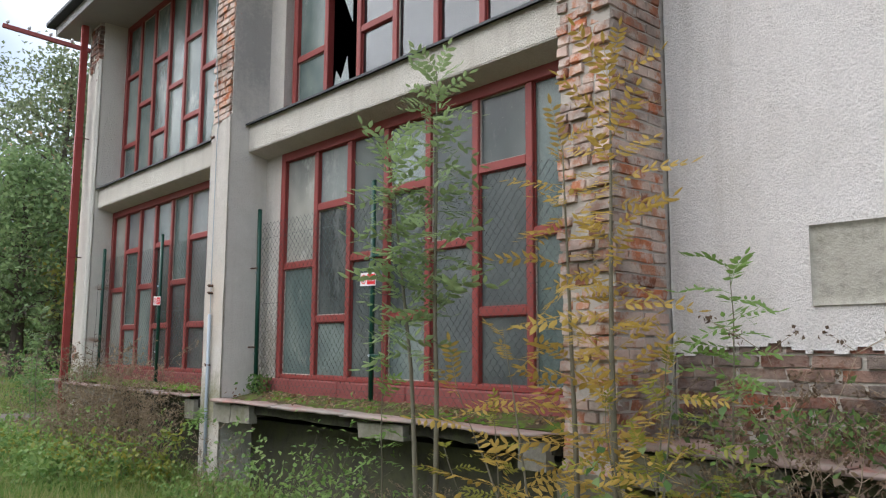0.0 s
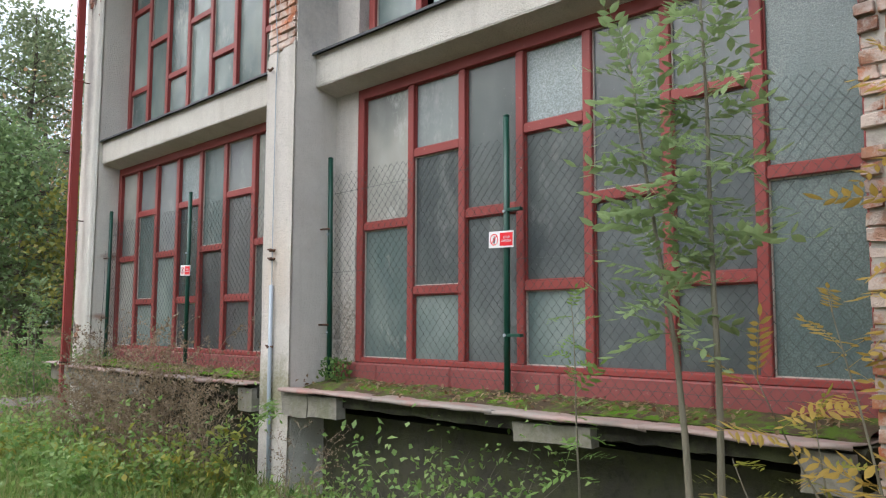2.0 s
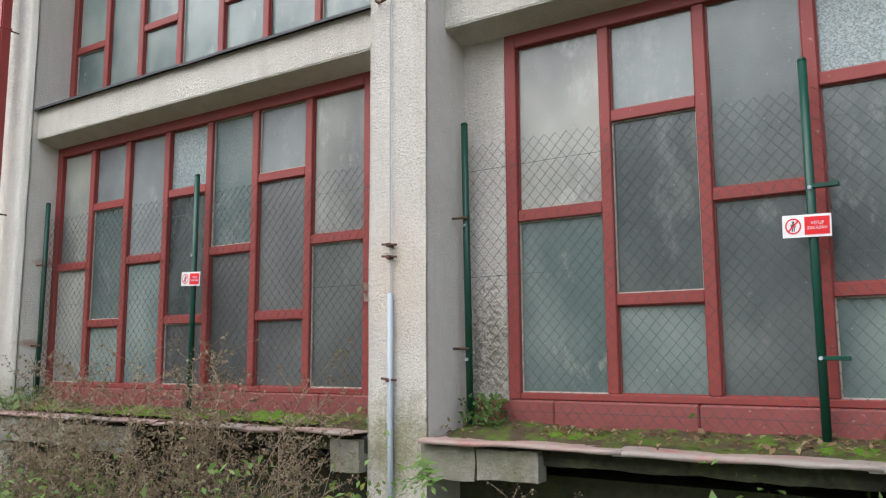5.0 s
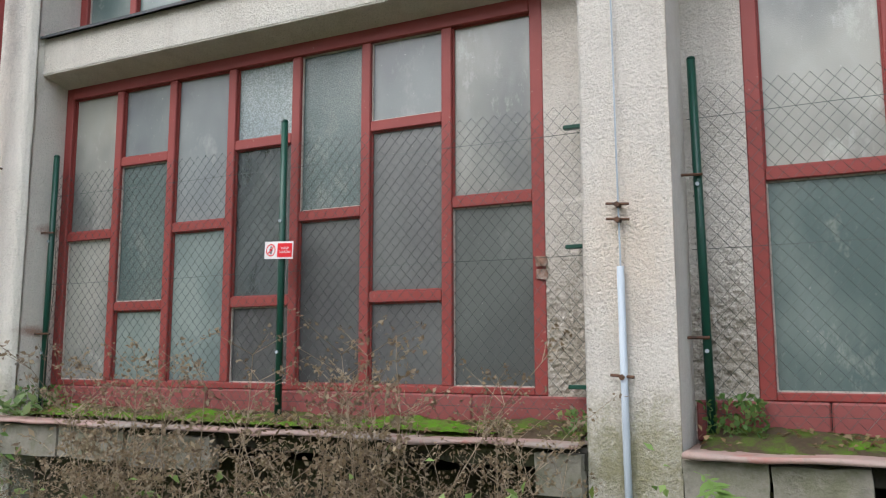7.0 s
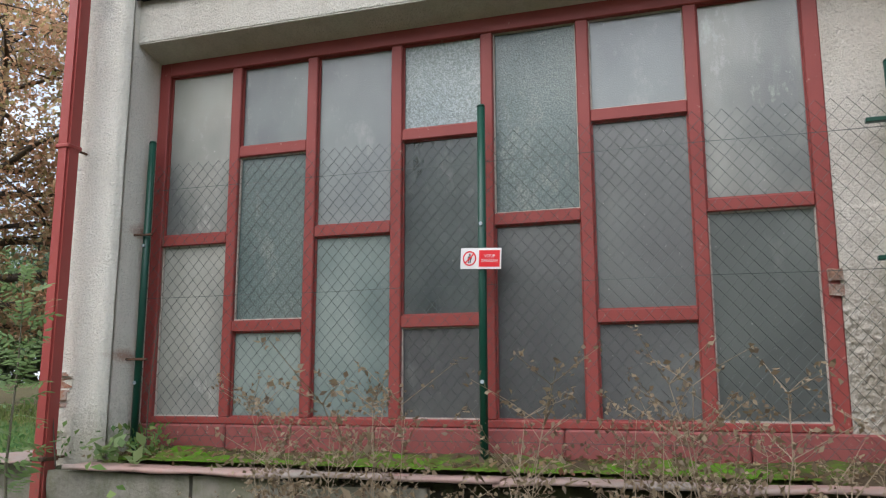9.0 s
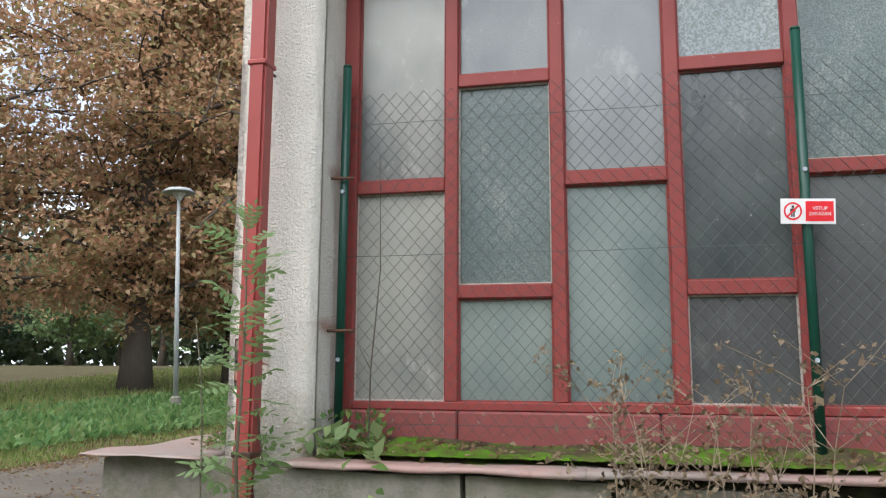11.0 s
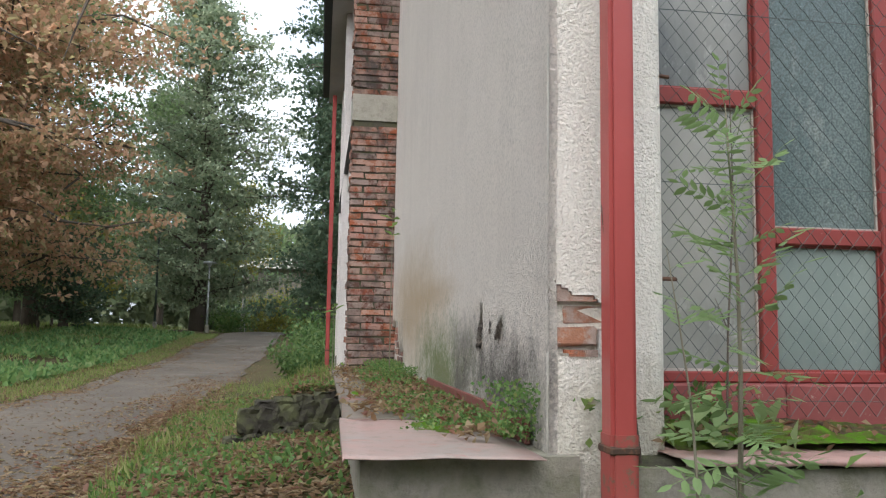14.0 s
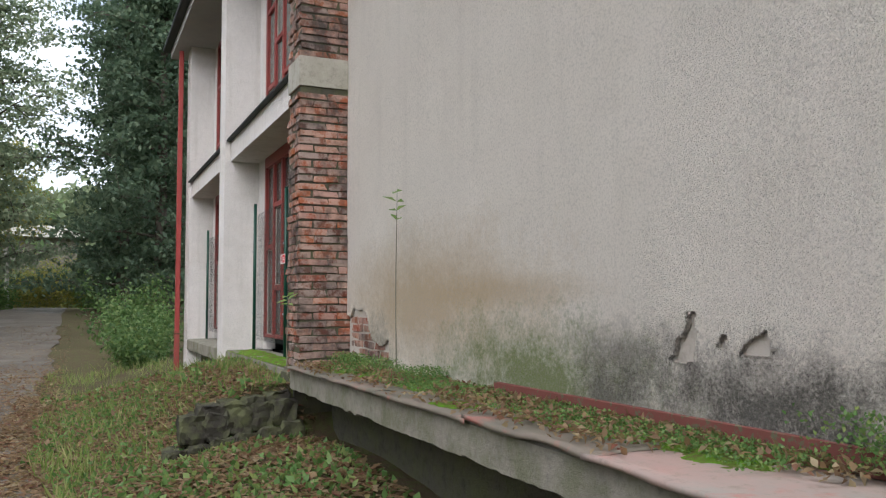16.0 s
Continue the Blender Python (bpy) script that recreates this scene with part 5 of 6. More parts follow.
for x, y, h, r, m, n, s in ((24, 14.7, 1.1, 0.5, M_BUSH, 1500, 0.13), (27, 14.4, 1.6, 0.7, M_BUSH, 2000, 0.14), (30, 14.3, 1.5, 0.8, M_BUSH, 1800, 0.15), (21.8, 14.8, 0.9, 0.5, M_BUSH, 900, 0.12), (36, 14.2, 2.2, 1.1, M_BUSH, 2000, 0.17), (56.5, 20.4, 1.7, 1.3, M_HERB, 1400, 0.2), (93, 17.6, 4.6, 2.4, M_TREE_Y, 3200, 0.28), (94, 20.6, 5.0, 2.6, M_TREE_Y, 3200, 0.28), (92, 14.4, 4.6, 2.2, M_BUSH, 2400, 0.28), (93, 23.4, 4.4, 2.2, M_TREE_G, 2400, 0.28), (3.75, 1.6, 0.9, 0.5, M_DRYD, 900, 0.06), (3.8, 0.9, 0.8, 0.5, M_BUSH, 1100, 0.07), (3.9, 1.3, 1.3, 0.4, M_BUSH, 700, 0.07), (3.85, 2.05, 1.1, 0.35, M_BUSH, 600, 0.07), (3.7, 2.3, 0.8, 0.4, M_TREE_Y, 700, 0.06),
                            (6.3, 19.8 + 1.6, 1.7, 0.9, M_HERB, 1800, 0.1)):
    bush(x, y, h, r, m, n, s, "brown withered low shrub" if m is M_DRYD else "yellowing leafy shrub in the grass" if m is M_TREE_Y else "leafy green shrub on the verge")


def frond_mesh(mat, length, pairs, leaflet, curl, fat=1.0):
    """A feathered leaf: a thin stalk with leaflets in pairs growing out of it, along +x."""
    bm = bmesh.new()
    prev = None
    for k in range(-1, pairs + 1):
        t = 0.0 if k < 0 else 0.2 + 0.8 * k / pairs
        p = Vector((length * t, 0, curl * t * t * length))
        r = 0.0024 * (1.1 - 0.75 * t)
        ring = [bm.verts.new(p + Vector(o)) for o in ((0, r, 0), (0, -r, 0), (0, 0, -r))]
        if prev:
            for i in range(3):
                bm.faces.new((prev[i], prev[(i + 1) % 3], ring[(i + 1) % 3], ring[i]))
        prev = ring
        if k < 0:
            continue
        for s in ((1, -1) if k < pairs else (0,)):
            a = s * random.uniform(0.85, 1.2)
            d = Vector((math.cos(a), math.sin(a), random.uniform(-0.35, 0.1))).normalized()
            L = leaflet * random.uniform(0.8, 1.15) * (1 - 0.25 * abs(t - 0.6))
            w = d.cross(Vector((random.uniform(-0.3, 0.3), 0, 1))).normalized()
            nn = w.cross(d)
            e = [p + d * L * 0.28 + w * L * 0.15 * fat - nn * 0.002, p + d * L * 0.6 + w * L * 0.16 * fat - nn * 0.003, p + d * L - nn * L * 0.06,
                 p + d * L * 0.6 - w * L * 0.16 * fat - nn * 0.003, p + d * L * 0.28 - w * L * 0.15 * fat - nn * 0.002, p + d * L * 0.5]
            q = [ring[0 if s > 0 else 1 if s < 0 else 2]] + [bm.verts.new(i) for i in e]
            for i in range(6):
                bm.faces.new((q[6], q[i], q[(i + 1) % 6]))
    return mesh_of("frond", bm, mat)


FRONDS_G = [frond_mesh(M_LEAF_G, 0.28, 5, 0.095, c) for c in (-0.5, -0.3, -0.75, 0.1)]
FRONDS_O = [frond_mesh(M_LEAF_O, 0.40, 7, 0.085, c) for c in (-0.3, -0.15, -0.5, 0.05)]
FRONDS_D = [frond_mesh(M_LEAF_D, 0.22, 5, 0.072, c, 1.2) for c in (-0.5, -0.3, -0.75, 0.1)]
FRONDS_Y = [frond_mesh(M_LEAF_Y, 0.28, 6, 0.075, c) for c in (-0.4, -0.2, -0.6)]
FRONDS_S = [frond_mesh(M_LEAF_S, 0.26, 5, 0.082, c, 1.15) for c in (-0.2, 0.05, 0.2)]


def sapling(x, y, h, low, count, fronds, label, lean=(0, 0), girth=0.012, scale=1.0, forks=1, group="saplings"):
    z = level(x, y)
    ob = thing("sapling", Matrix.Translation((x, y, z)), label, "sapling", group)
    h = h - z
    for s in range(forks):
        off = Vector((0.06 * s * math.cos(s * 2.3), 0.06 * s * math.sin(s * 2.3), 0))
        hh = h * (1 - 0.16 * s)
        pts = [off + Vector((lean[0] * t * t + 0.03 * noise.noise(Vector((t * 3, x, s))) + 0.25 * s * t * math.cos(s * 2), lean[1] * t * t + 0.03 * noise.noise(Vector((t * 3, y, s + 4))) + 0.25 * s * t * math.sin(s * 2), hh * t - 0.03 * (t == 0))) for t in np.linspace(0, 1, 9)]
        bm = bmesh.new()
        tube(bm, pts, [girth * (1.15 - 0.95 * k / 8) for k in range(9)], 7)
        part("stem", bm, M_TWIG, ob, smooth=True)
        for k in range(count // forks):
            t = low + (1 - low) * (k + random.random() * 0.6) / (count // forks)
            q = min(t, 0.999) * 8
            p = pts[int(q)].lerp(pts[int(q) + 1], q - int(q))
            a = k * 2.4 + random.uniform(-0.4, 0.4)
            f = new("frond", random.choice(fronds))
            f.parent = ob
            f.matrix_basis = Matrix.LocRotScale(p, Euler((random.uniform(-0.7, 0.7), -random.uniform(-0.15, 0.75) - 0.5 * (t > 0.93), a)), (scale * random.uniform(0.75, 1.2) * (1.12 - 0.4 * t),) * 3)
    return ob


sapling(3.45, 3.75, 3.45, 0.52, 130, FRONDS_D, "slender olive-green ash sapling before the window", (0.05, 0.1), 0.019, 1.4, 2)
sapling(3.62, 2.56, 3.15, 0.2, 50, FRONDS_O, "slender sapling with yellow and orange autumn leaves", (0.03, 0.0), 0.021, 1.1)
sapling(3.80, 2.95, 2.85, 0.16, 40, FRONDS_O, "slender sapling with yellow and orange autumn leaves", (0.0, 0.08), 0.019, 1.1)
sapling(3.62, 3.12, 1.75, 0.12, 26, FRONDS_O, "slender sapling with yellow and orange autumn leaves", (0.0, 0.25), 0.010, 1.05, 2)
sapling(3.55, 2.25, 1.6, 0.12, 24, FRONDS_O, "slender sapling with yellow and orange autumn leaves", (0.0, -0.1), 0.010, 1.0, 2)
sapling(3.72, 2.40, 1.62, 0.15, 44, FRONDS_Y, "low bushy sapling with yellow-green leaves", (0.0, -0.1), 0.010, 1.0, 2)
sapling(3.70, 1.98, 1.35, 0.15, 36, FRONDS_Y, "low bushy sapling with yellow-green leaves", (0.0, 0.1), 0.009, 0.95, 2)
sapling(3.62, 3.35, 1.25, 0.2, 26, FRONDS_Y, "low bushy sapling with yellow-green leaves", (0.0, 0.1), 0.009, 0.9, 2)
sapling(3.85, 2.02, 2.02, 0.25, 44, FRONDS_G, "small green ash sapling before the blank wall", (0, 0), 0.010, 0.95)
sapling(3.80, 4.75, 1.80, 0.40, 22, FRONDS_G, "small green ash sapling under the ledge", (0.05, 0.1), 0.008, 0.8)
sapling(3.69, 13.30, 2.16, 0.42, 44, FRONDS_S, "grey-green ash sapling beside the downpipe", (0.0, 0.02), 0.012, 0.92)
sapling(3.66, 13.42, 1.72, 0.86, 3, FRONDS_S, "thin leafless ash shoot beside the downpipe", (0.0, 0.10), 0.008, 0.6)
for x, y, h in ((3.6, 5.6, 1.0), (3.62, 5.95, 0.92), (3.6, 7.1, 0.6), (3.7, 8.95, 1.0), (3.6, 5.0, 0.6)):
    bush(x, y, h, 0.26, M_LEAF_G, 520, 0.052, "leafy green seedling under the ledge")


for x, y, h, r, m in ((3.1, 9.0, 0.55, 0.4, M_LEAF_G), (3.35, 9.7, 0.6, 0.4, M_LEAF_Y), (2.9, 10.2, 0.5, 0.45, M_LEAF_G), (3.3, 10.8, 0.65, 0.4, M_LEAF_G), (3.0, 11.5, 0.5, 0.45, M_LEAF_Y), (3.3, 12.2, 0.7, 0.45, M_LEAF_G),
                      (3.2, 12.65, 0.55, 0.4, M_LEAF_G), (3.4, 13.1, 0.8, 0.4, M_LEAF_G), (2.5, 11.9, 0.4, 0.4, M_LEAF_G), (3.45, 8.75, 0.75, 0.3, M_LEAF_Y), (2.6, 9.4, 0.4, 0.4, M_LEAF_G)):
    bush(x, y, h, r, m, 620, 0.075, "low clump of bright green herbs in the grass" if m is M_LEAF_G else "low clump of yellow-green herbs in the grass")


def stalk(m, h, label, leaves=5):
    ob = thing("wall_plant", m, label, "plant")
    bm = bmesh.new()
    pts = [(0.02 * math.sin(t * 4), 0, h * t) for t in np.linspace(0, 1, 7)]
    tube(bm, pts, [0.006, 0.006, 0.005, 0.005, 0.004, 0.003, 0.002], 6)
    part("stem", bm, M_TWIG, ob)
    for k in range(leaves):
        z = h * (1 - 0.05 * k)
        p = np.array([[0.0, 0, z]] * 2)
        a = k * 1.7
        v, f = leaf_cloud(p, 0.13, 0.05, 2.0, 0.15, np.array([[math.cos(a), math.sin(a) * 0.6, 0.1], [-math.cos(a), -math.sin(a) * 0.6, 0.1]]))
        part("leaf_pair", raw_mesh("leaf_pair", v, f, M_LEAF_G), None, ob)


stalk(Matrix.Translation((8.63, 13.88, 1.07)), 1.5, "thin upright shoot growing from the ledge", 4)
stalk(Matrix.Translation((10.3, 14.35, 1.0)), 0.75, "thin upright shoot growing from the ledge", 3)


# dry weeds
def dry_weed(h, seed):
    random.seed(seed)
    ob = thing("dry_weed", None, "withered brown weed with seed heads", "dry weed", "dry weeds under the ledge")
    bm, heads = bmesh.new(), []
    for s in range(4):
        a = random.uniform(0, 6.28)
        pts = limb_path((0.05 * math.cos(a), 0.05 * math.sin(a), -0.04), (0.13 * math.cos(a), 0.13 * math.sin(a), 1), h * random.uniform(0.65, 1), -0.02, 6)
        tube(bm, pts, [0.005, 0.0045, 0.004, 0.0035, 0.003, 0.002, 0.0015], 4, False)
        for p in pts[2:]:
            for k in range(3):
                b = random.uniform(0, 6.28)
                tw = limb_path(p, (math.cos(b), math.sin(b), 0.7), h * random.uniform(0.08, 0.2), -0.05, 2)
                tube(bm, tw, [0.002, 0.0016, 0.001], 3, False)
                heads += tw[1:]
    part("stem", bm, M_STRAW, ob)
    c = np.array(heads)
    pos = np.repeat(c, 5, 0) + rs.normal(size=(len(c) * 5, 3)) * 0.014
    v, f = leaf_cloud(pos, 0.026, 0.018, 0.0)
    low = c[rs.randint(0, len(c), 190)] * np.array([1, 1, 0.75]) + rs.normal(size=(190, 3)) * 0.03
    v2, f2 = leaf_cloud(low, 0.042, 0.018, 0.0)
    part("seed_head", raw_mesh("seed_head", np.vstack([v, v2]), np.vstack([f, f2 + len(v)]), M_DRY), None, ob, "brown withered seed heads")["kind"] = "stuff"
    return ob


WEEDS = [dry_weed(1.5, 3), dry_weed(1.3, 5), dry_weed(1.65, 9), dry_weed(1.1, 12)]
random.seed(21)
spots = [(3.72, 11.15, 1.12), (3.68, 11.3, 1.1), (3.70, 9.56, 1.05), (3.66, 9.75, 1.0), (3.7, 9.9, 1.0), (3.72, 10.35, 0.8), (3.65, 12.0, 0.68), (3.7, 12.45, 0.66), (3.68, 10.9, 0.75), (3.6, 11.2, 0.8), (3.74, 12.7, 0.62), (3.62, 13.0, 0.6), (3.7, 9.2, 0.75),
         (3.5, 10.1, 0.7), (3.45, 11.8, 0.65), (3.55, 12.3, 0.62), (3.8, 8.95, 0.85), (3.8, 1.9, 0.8), (3.6, 7.3, 0.6), (3.5, 4.3, 0.6), (3.6, 3.9, 0.55), (3.55, 9.6, 0.8), (3.5, 12.9, 0.6), (3.4, 11.1, 0.6), (3.68, 9.6, 1.2), (3.72, 9.8, 1.15), (3.66, 10.6, 1.15), (3.7, 10.45, 1.1), (3.7, 11.6, 1.05), (3.68, 11.75, 1.0), (3.6, 9.4, 0.95), (3.58, 11.4, 0.95), (3.7, 8.75, 0.9), (3.9, 2.0, 1.1)]
for k, (x, y, s) in enumerate(spots):
    m = Matrix.LocRotScale((x, y, level(x, y)), Euler((0, 0, random.uniform(0, 6.28))), None)
    if k < 4:
        WEEDS[k].matrix_world = m
        WEEDS[k].scale = (s, s, s)
    else:
        src = WEEDS[k % 4]
        keep = src.scale.copy()
        src.scale = (s, s, s * random.uniform(0.9, 1.05))
        copy_thing(src, m)
        src.scale = keep

dark = dry_weed(1.75, 17)
dark["label"] = "tall dark weed with round seed heads before the wall"
for ob in dark.children:
    if ob.name.startswith("seed_head"):
        ob.data.materials[0] = M_DRYD
dark.matrix_world = Matrix.Translation((3.75, 1.25, level(3.75, 1.25)))
for x, y, turn in ((3.8, 0.95, 1.0), (3.7, 0.65, 2.2), (3.85, 1.55, 4.0), (3.7, 0.35, 5.1), (3.85, 1.8, 0.4), (3.6, 1.1, 1.5), (3.95, 0.2, 2.8)):
    copy_thing(dark, Matrix.LocRotScale((x, y, level(x, y)), Euler((0, 0, turn)), None))

# ---- grass, herbs, litter, moss ----
def scatter(name, n, area, length, width, mat, label, upright=1.0, lift=0.0, keep=None, category="grass", dense=None):
    x0, x1, y0, y1 = area
    p = np.column_stack([rs.uniform(x0, x1, n), rs.uniform(y0, y1, n)])
    if dense:
        ok = [noise.noise(Vector((a * dense, b * dense, 3.3))) > rs.uniform(-0.55, 0.25) for a, b in p]
        p = p[np.array(ok)]
    if keep:
        p = p[np.array([keep(a, b) for a, b in p])]
    pos = np.array([(a, b, level(a, b) + lift) for a, b in p])
    d = np.tile(np.array([[0, 0, upright]]), (len(pos), 1)) if upright else np.column_stack([rs.normal(size=(len(pos), 2)), rs.normal(size=len(pos)) * 0.12])
    v, f = leaf_cloud(pos, length, width, 0.0 if upright else 3.0, 0.45 if upright else 0.1, d)
    return tagged(new(name, raw_mesh(name, v, f, mat)), label, category, kind="stuff")


def verge(x, y):
    a, b = road_edges(x)
    return (y < a - 0.05 or y > b + 0.05) and not (x > 4.4 and y < 14.1)


scatter("grass", 52000, (0.9, 4.3, 2.0, 14.2), 0.26, 0.011, M_GRASS, "rough green and straw-coloured grass", 1.0, -0.01, verge, dense=0.9)
scatter("grass", 26000, (3.0, 12, 16, 34), 0.22, 0.016, M_GRASS, "green lawn beyond the building", 1.0, -0.01, verge)
scatter("grass", 7000, (10.4, 24, 14.2, 17.4), 0.20, 0.012, M_GRASS, "tufts of grass on the bank", 1.0, -0.01, verge, dense=0.8)
scatter("grass", 22000, (8, 50, 19, 22.4), 0.16, 0.02, M_GRASS, "mown grass strip along the road", 1.0, -0.01, verge)
scatter("grass", 30000, (12, 62, 24, 40), 0.3, 0.035, M_GRASS, "light green grass under the trees", 1.0, -0.01)
scatter("low_herbs", 15000, (3.6, 18, 14.1, 16.9), 0.075, 0.05, M_HERB, "low green herbs on the verge", 0.3, 0.03, verge, "plants", 1.1)
scatter("low_herbs", 9000, (1.2, 4.2, 2, 14), 0.09, 0.05, M_HERB, "low green herbs in the grass", 0.5, 0.05, verge, "plants", 0.8)
scatter("low_herbs", 9000, (1.4, 3.9, 8.6, 13.6), 0.13, 0.06, M_LEAF_G, "bright green herbs below the ledge", 0.7, 0.05, verge, "plants", 1.2)
scatter("nettle_patch", 26000, (8, 48, 21.4, 27.5), 0.22, 0.14, M_NETTLE, "dense patch of green herbs under the trees", 0.6, 0.12, None, "plants", 0.35)
scatter("fallen_leaves", 27000, (3.4, 18, 14.1, 17.0), 0.08, 0.05, M_LITTER, "scattered dry fallen leaves", 0, 0.045, lambda x, y: not (x > 4.4 and y < 14.0), "leaves")
scatter("fallen_leaves", 9000, (4, 40, 16.3, 22), 0.06, 0.04, M_LITTER, "scattered dry fallen leaves", 0, 0.065, None, "leaves", 0.7)
scatter("fallen_leaves", 4500, (3, 26, 16.4, 17.9), 0.08, 0.05, M_LITTER, "dry leaves along the edge of the road", 0, 0.068, None, "leaves", 0.9)
scatter("fallen_leaves", 9000, (8, 45, 19.5, 21.6), 0.09, 0.06, M_LITTER, "strip of dry fallen leaves along the road", 0, 0.05, None, "leaves", 0.6)
scatter("fallen_leaves", 3500, (1.2, 4.1, 2, 14), 0.055, 0.035, M_LITTER, "scattered dry fallen leaves", 0, 0.03, None, "leaves")


def ledge_cover(name, m, u0, u1, v0, v1, z, n, length, width, mat, label, upright, category, dense=1.6, lift=0.0):
    p = np.column_stack([rs.uniform(u0, u1, n), v0 + (v1 - v0) * rs.beta(1.0, 1.5, n)])
    p = p[np.array([noise.noise(Vector((a * dense, b * dense * 2, z + length * 40))) > rs.uniform(-0.5, 0.15) for a, b in p])]
    pos = np.column_stack([p, np.full(len(p), z) + rs.uniform(0, lift + 1e-4, len(p))])
    d = np.tile(np.array([[0, 0.2, upright]]), (len(pos), 1)) if upright else np.column_stack([rs.normal(size=(len(pos), 2)), rs.normal(size=len(pos)) * 0.15])
    v, f = leaf_cloud(pos, length, width, 1.0, 0.6, d)
    ob = tagged(new(name, raw_mesh(name, v, f, mat)), label, category, kind="stuff")
    ob.matrix_world = m
    return ob


def moss(m, u0, u1, v0, v1, z, seed, rise=0.045):
    """A cushion of moss that thins out unevenly."""
    nu, nv = int((u1 - u0) / 0.02), int((v1 - v0) / 0.02)
    verts = []
    for j in range(nv + 1):
        for i in range(nu + 1):
            u, w = u0 + (u1 - u0) * i / nu, v0 + (v1 - v0) * j / nv
            e = min(1, 6 * min(i / nu, 1 - i / nu)) * min(1, 2.5 * min(j / nv + 0.25, 1 - j / nv))
            k = noise.noise(Vector((u * 2.1, w * 3, seed))) + 0.55 * noise.noise(Vector((u * 11, w * 11, seed))) + 0.25
            verts.append((u, w, z - 0.014 + rise * max(0.0, min(1.0, k)) * e + 0.006 * noise.noise(Vector((u * 45, w * 45, seed)))))
    w = nu + 1
    faces = np.array([(j * w + i, j * w + i + 1, (j + 1) * w + i + 1, (j + 1) * w + i) for j in range(nv) for i in range(nu)])
    ob = tagged(new("moss", raw_mesh("moss", np.array(verts), faces, M_MOSSMAT, True)), "bright green moss cushion on the ledge", "moss", kind="stuff")
    ob.matrix_world = m


mm = Nodes("moss_cushion")
mm.bump(mm.noise(120, 5, 0.8), 1.0, 0.02)
M_MOSSMAT = mm.done(mm.mix(mm.ramp(mm.noise(14, 6, 0.7), (0.4, 0.0), (0.62, 1.0)), (0.12, 0.27, 0.02), (0.14, 0.13, 0.05)), 0.97, 0, 0.05)
dm = Nodes("leaf_mould")
dm.bump(dm.noise(90, 5, 0.8), 1.0, 0.02)
M_MOULD = dm.done(dm.mix(dm.ramp(dm.noise(7, 6, 0.7), (0.46, 0.0), (0.60, 1.0)), dm.mix(dm.noise(40, 4, 0.7), (0.06, 0.045, 0.03), (0.15, 0.11, 0.075)), (0.11, 0.17, 0.03)), 0.97, 0, 0.05)
for u0, u1, seed in ((3.46, 8.1, 3.0), (8.72, 13.22, 8.0)):
    nu, nv = int((u1 - u0) / 0.03), 16
    verts = []
    for j in range(nv + 1):
        for i in range(nu + 1):
            u, w = u0 + (u1 - u0) * i / nu, 0.062 + 0.40 * j / nv
            h = 0.075 + 0.035 * noise.noise(Vector((u * 1.6, 0, seed)))
            verts.append((u, w, 1.068 + h * max(0.0, 1 - (j / nv) * 1.15) ** 0.9 + 0.012 * noise.noise(Vector((u * 14, w * 14, seed))) - (0.012 if j == nv else 0)))
    w = nu + 1
    faces = np.array([(j * w + i, j * w + i + 1, (j + 1) * w + i + 1, (j + 1) * w + i) for j in range(nv) for i in range(nu)])
    bank = tagged(new("leaf_mould", raw_mesh("leaf_mould", np.array(verts), faces, M_MOULD, True)), "bank of brown leaf mould and moss against the sill", "leaf mould", kind="stuff")
    bank.matrix_world = W
for a, b, v1, s in ((9.2, 10.6, 0.40, 1), (10.4, 11.8, 0.46, 2), (11.6, 13.1, 0.44, 3), (3.6, 5.2, 0.40, 4), (5.1, 6.6, 0.36, 5), (6.6, 7.9, 0.34, 6)):
    moss(W, a, b, 0.07, v1, 1.112 if a > 9 else 1.094, s * 2.7, 0.065 if a > 9 else 0.04)
for a, b, v1, s in ((4.7, 6.2, 0.56, 11), (6.0, 7.8, 0.62, 12), (7.6, 10.2, 0.58, 13)):
    moss(N, a, b, 0.07, v1, 1.083, s * 1.9, 0.04)
moss(N, 10.95, 14.8, 0.1, 0.5, 1.012, 31.0, 0.06)
for m, a, b, v1, n in ((W, 3.5, 8.1, 0.52, 900), (W, 8.7, 13.3, 0.52, 900), (W, -1.0, 2.8, 0.5, 500), (N, 5.2, 10.3, 0.7, 3600), (N, 4.5, 5.4, 0.4, 260)):
    ledge_cover("fallen_leaves", m, a, b, 0.07, v1, 1.092, n, 0.045, 0.028, M_LITTER, "dry leaves lying on the ledge", 0, "leaves", 1.6, 0.06 if m is W else 0.03)
ledge_cover("ledge_herbs", N, 4.7, 10.2, 0.06, 0.52, 1.085, 17000, 0.017, 0.015, M_HERB, "small green herbs growing on the ledge", 0.7, "plants", 1.1, 0.035)
ledge_cover("ledge_herbs", N, 8.0, 10.3, 0.05, 0.40, 1.09, 7000, 0.018, 0.016, M_HERB, "small green herbs growing on the ledge", 0.7, "plants", 1.1, 0.11)
ledge_cover("ledge_herbs", N, 4.35, 4.85, 0.05, 0.22, 1.09, 1100, 0.02, 0.016, M_HERB, "green herbs at the foot of the wall", 0.8, "plants", 2.0, 0.20)
ledge_cover("ledge_herbs", W, 12.9, 13.6, 0.10, 0.50, 1.08, 420, 0.045, 0.03, M_HERB, "green herbs at the foot of the wall", 0.8, "plants", 2.0, 0.20)
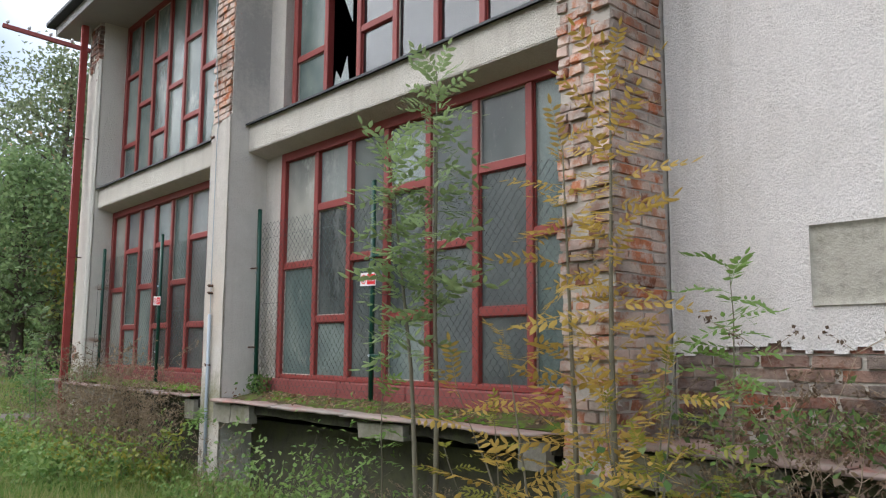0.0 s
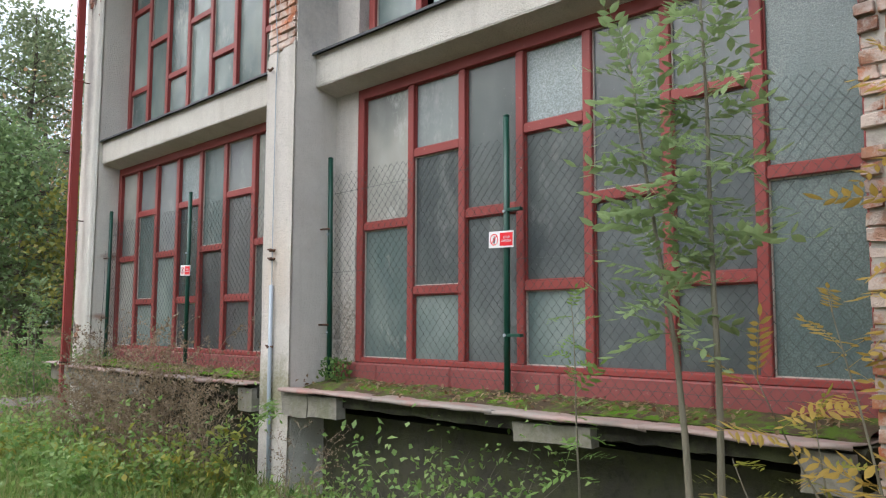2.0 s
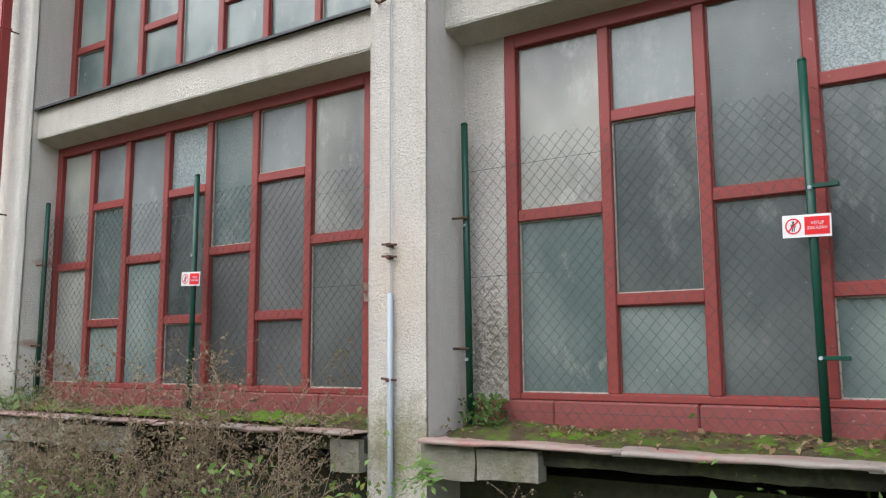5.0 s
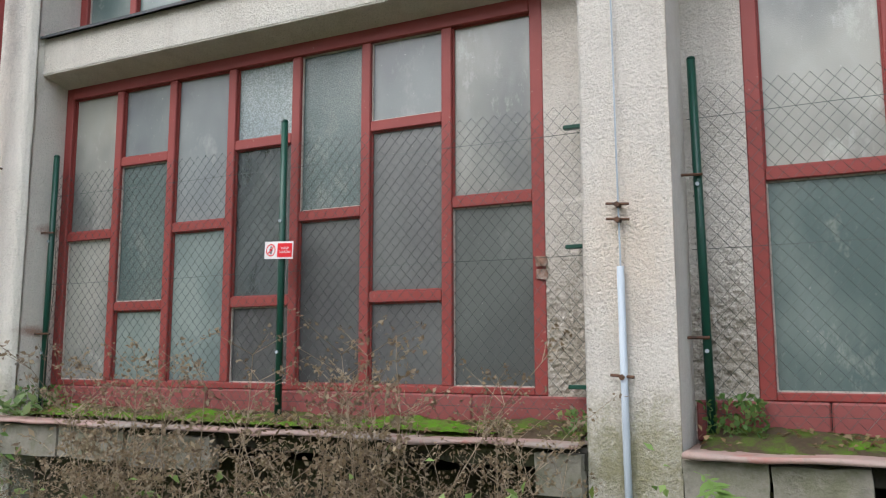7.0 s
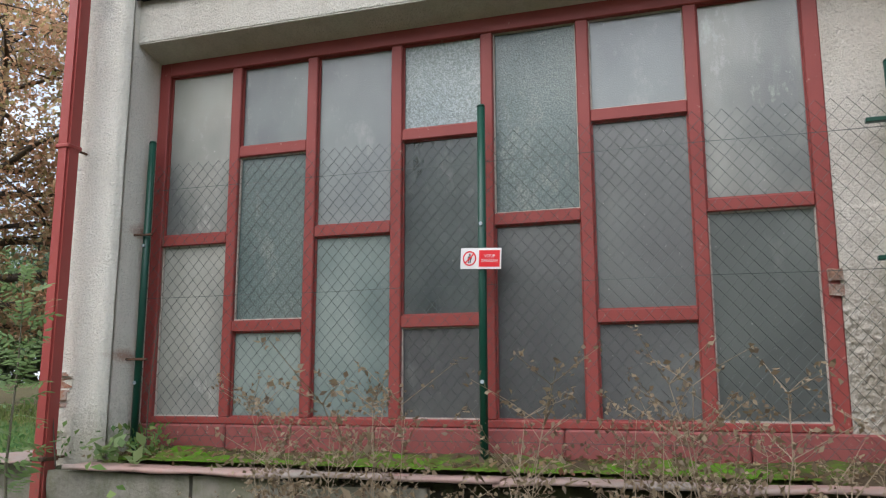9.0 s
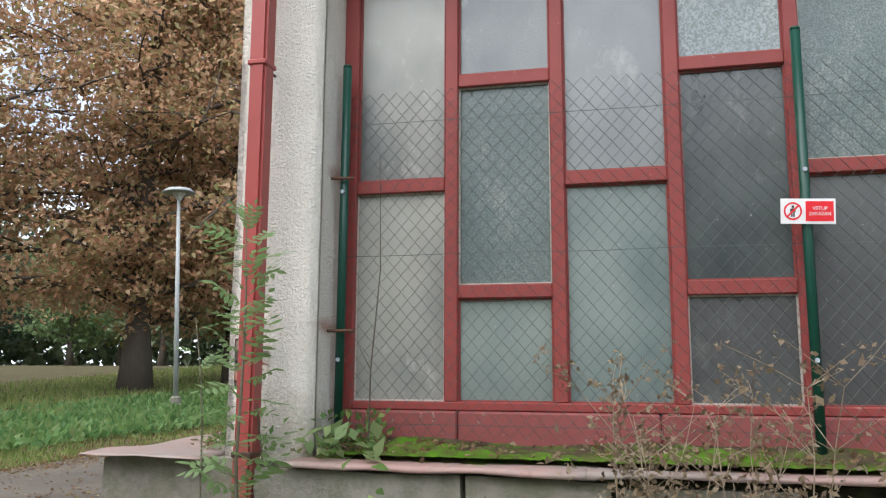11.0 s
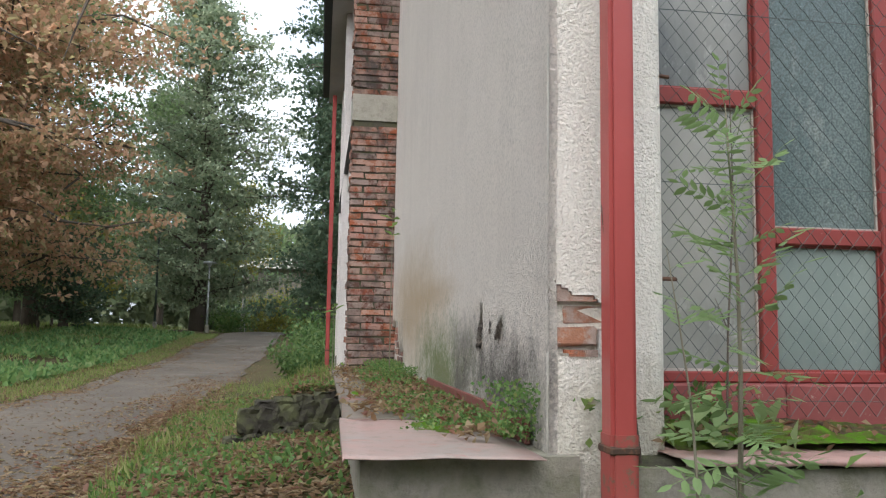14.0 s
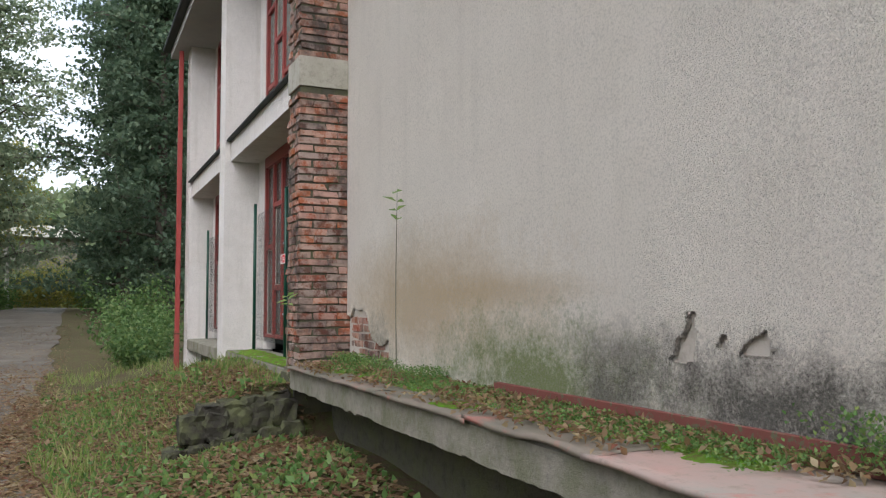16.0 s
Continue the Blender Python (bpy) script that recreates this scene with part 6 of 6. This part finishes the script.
ledge_cover("ledge_herbs", W, 12.85, 13.24, 0.35, 0.56, 1.08, 34, 0.10, 0.065, M_LEAF_S, "broad grey-green leaves at the foot of the wall", 0.5, "plants", 2.0, 0.10)
ledge_cover("ledge_herbs", W, 7.8, 8.1, 0.08, 0.3, 1.09, 260, 0.045, 0.03, M_HERB, "green herbs at the foot of the wall", 0.8, "plants", 2.0, 0.22)
ledge_cover("ledge_herbs", W, 8.64, 8.85, 0.1, 0.4, 1.09, 160, 0.05, 0.03, M_HERB, "green herbs at the foot of the wall", 0.8, "plants", 2.0, 0.12)
ledge_cover("ledge_herbs", W, -1.0, 2.9, -0.05, 0.5, 1.09, 3000, 0.06, 0.035, M_HERB, "green herbs growing on the ledge", 0.8, "plants", 1.2, 0.2)


# the seedling that hangs under the ledge by the pier
hang = thing("seedling", Matrix.Translation((3.93, 8.0, 0.92)), "bright green seedling hanging under the ledge", "plant")
for k in range(7):
    f = new("frond", FRONDS_G[k % 4])
    f.parent = hang
    f.matrix_basis = Matrix.LocRotScale((0, 0.03 * k - 0.1, 0.015 * k), Euler((0.3, 0.15 + 0.1 * (k % 3), 1.9 + 0.42 * k)), (0.75 + 0.06 * (k % 3),) * 3)


# ---- lamps and the far pavilion ----
def street_lamp(x, y, h, poleM, headM, label, lean=0.0):
    ob = thing("street_lamp", pose(x, y, level(x, y), -lean, 0, 0), label, "street lamp", "park lamps")
    bm = bmesh.new()
    tube(bm, [(0, 0, -0.1), (0, 0, 0.45), (0, 0, 0.5)], [0.14, 0.14, 0.09], 12)
    part("base", bm, M_CONC, ob, "grey concrete foot")
    bm = bmesh.new()
    tube(bm, [(0, 0, 0.4), (0, 0, h * 0.5), (0, 0, h)], [0.075, 0.065, 0.05], 12)
    part("pole", bm, poleM, ob, smooth=True)
    bm = bmesh.new()
    tube(bm, [(0, 0, h), (0, 0, h + 0.12), (0, 0, h + 0.2), (0, 0, h + 0.22)], [0.07, 0.14, 0.2, 0.2], 16)
    part("lantern", bm, M_WHITEP, ob, smooth=True)
    bm = bmesh.new()
    tube(bm, [(0, 0, h + 0.2), (0, 0, h + 0.22), (0, 0, h + 0.32), (0, 0, h + 0.36)], [0.46, 0.48, 0.36, 0.05], 24)
    part("hood", bm, headM, ob, "wide flat lamp hood", True)


street_lamp(21.3, 24.35, 6.2, M_LAMPGREY, M_LAMPGREY, "grey leaning park lamp with a flat round hood", 2.4)
street_lamp(54.0, 24.75, 6.1, M_LAMPDARK, M_LAMPDARK, "dark park lamp with a flat hood")
street_lamp(54.2, 21.6, 4.2, M_LAMPGREY, M_LAMPGREY, "grey park lamp with a flat hood")

pav = thing("pavilion", Matrix.LocRotScale((99, 19.6, 0.05), None, (1.38, 1.12, 1.8)), "pale pavilion with a light sheet roof", "pavilion")
bm = bmesh.new()
box(bm, -2, 2, -3.2, 3.2, 0, 4.9, 0.02)
part("wall", bm, M_CONC, pav)
bm = bmesh.new()
lo = [bm.verts.new(p) for p in ((-2.6, -4.2, 4.9), (2.6, -4.2, 4.9), (2.6, 4.2, 4.9), (-2.6, 4.2, 4.9))]
hi = [bm.verts.new(p) for p in ((-0.4, -1.6, 5.7), (0.4, -1.6, 5.7), (0.4, 1.6, 5.7), (-0.4, 1.6, 5.7))]
bm.faces.new(lo[::-1])
bm.faces.new(hi)
for k in range(4):
    bm.faces.new((lo[k], lo[(k + 1) % 4], hi[(k + 1) % 4], hi[k]))
part("roof", bm, M_BAND, pav, "light sheet roof")
for k in range(3):
    bm = bmesh.new()
    box(bm, -2.06, -1.98, -2.4 + 1.9 * k, -1.4 + 1.9 * k, 1.2, 2.8, 0.01)
    part("window", bm, M_DIM, pav)
for k in range(5):
    x = 46 + 3.1 * k
    bm = bmesh.new()
    tube(bm, [(0, 0, -0.1), (0, 0, 0.5), (0, 0, 0.58)], [0.09, 0.08, 0.04], 8)
    solid("bollard", bm, M_BARK, Matrix.Translation((x, 29 + 0.3 * k, level(x, 29))), "short dark timber bollard on the lawn", "bollard", "bollards")
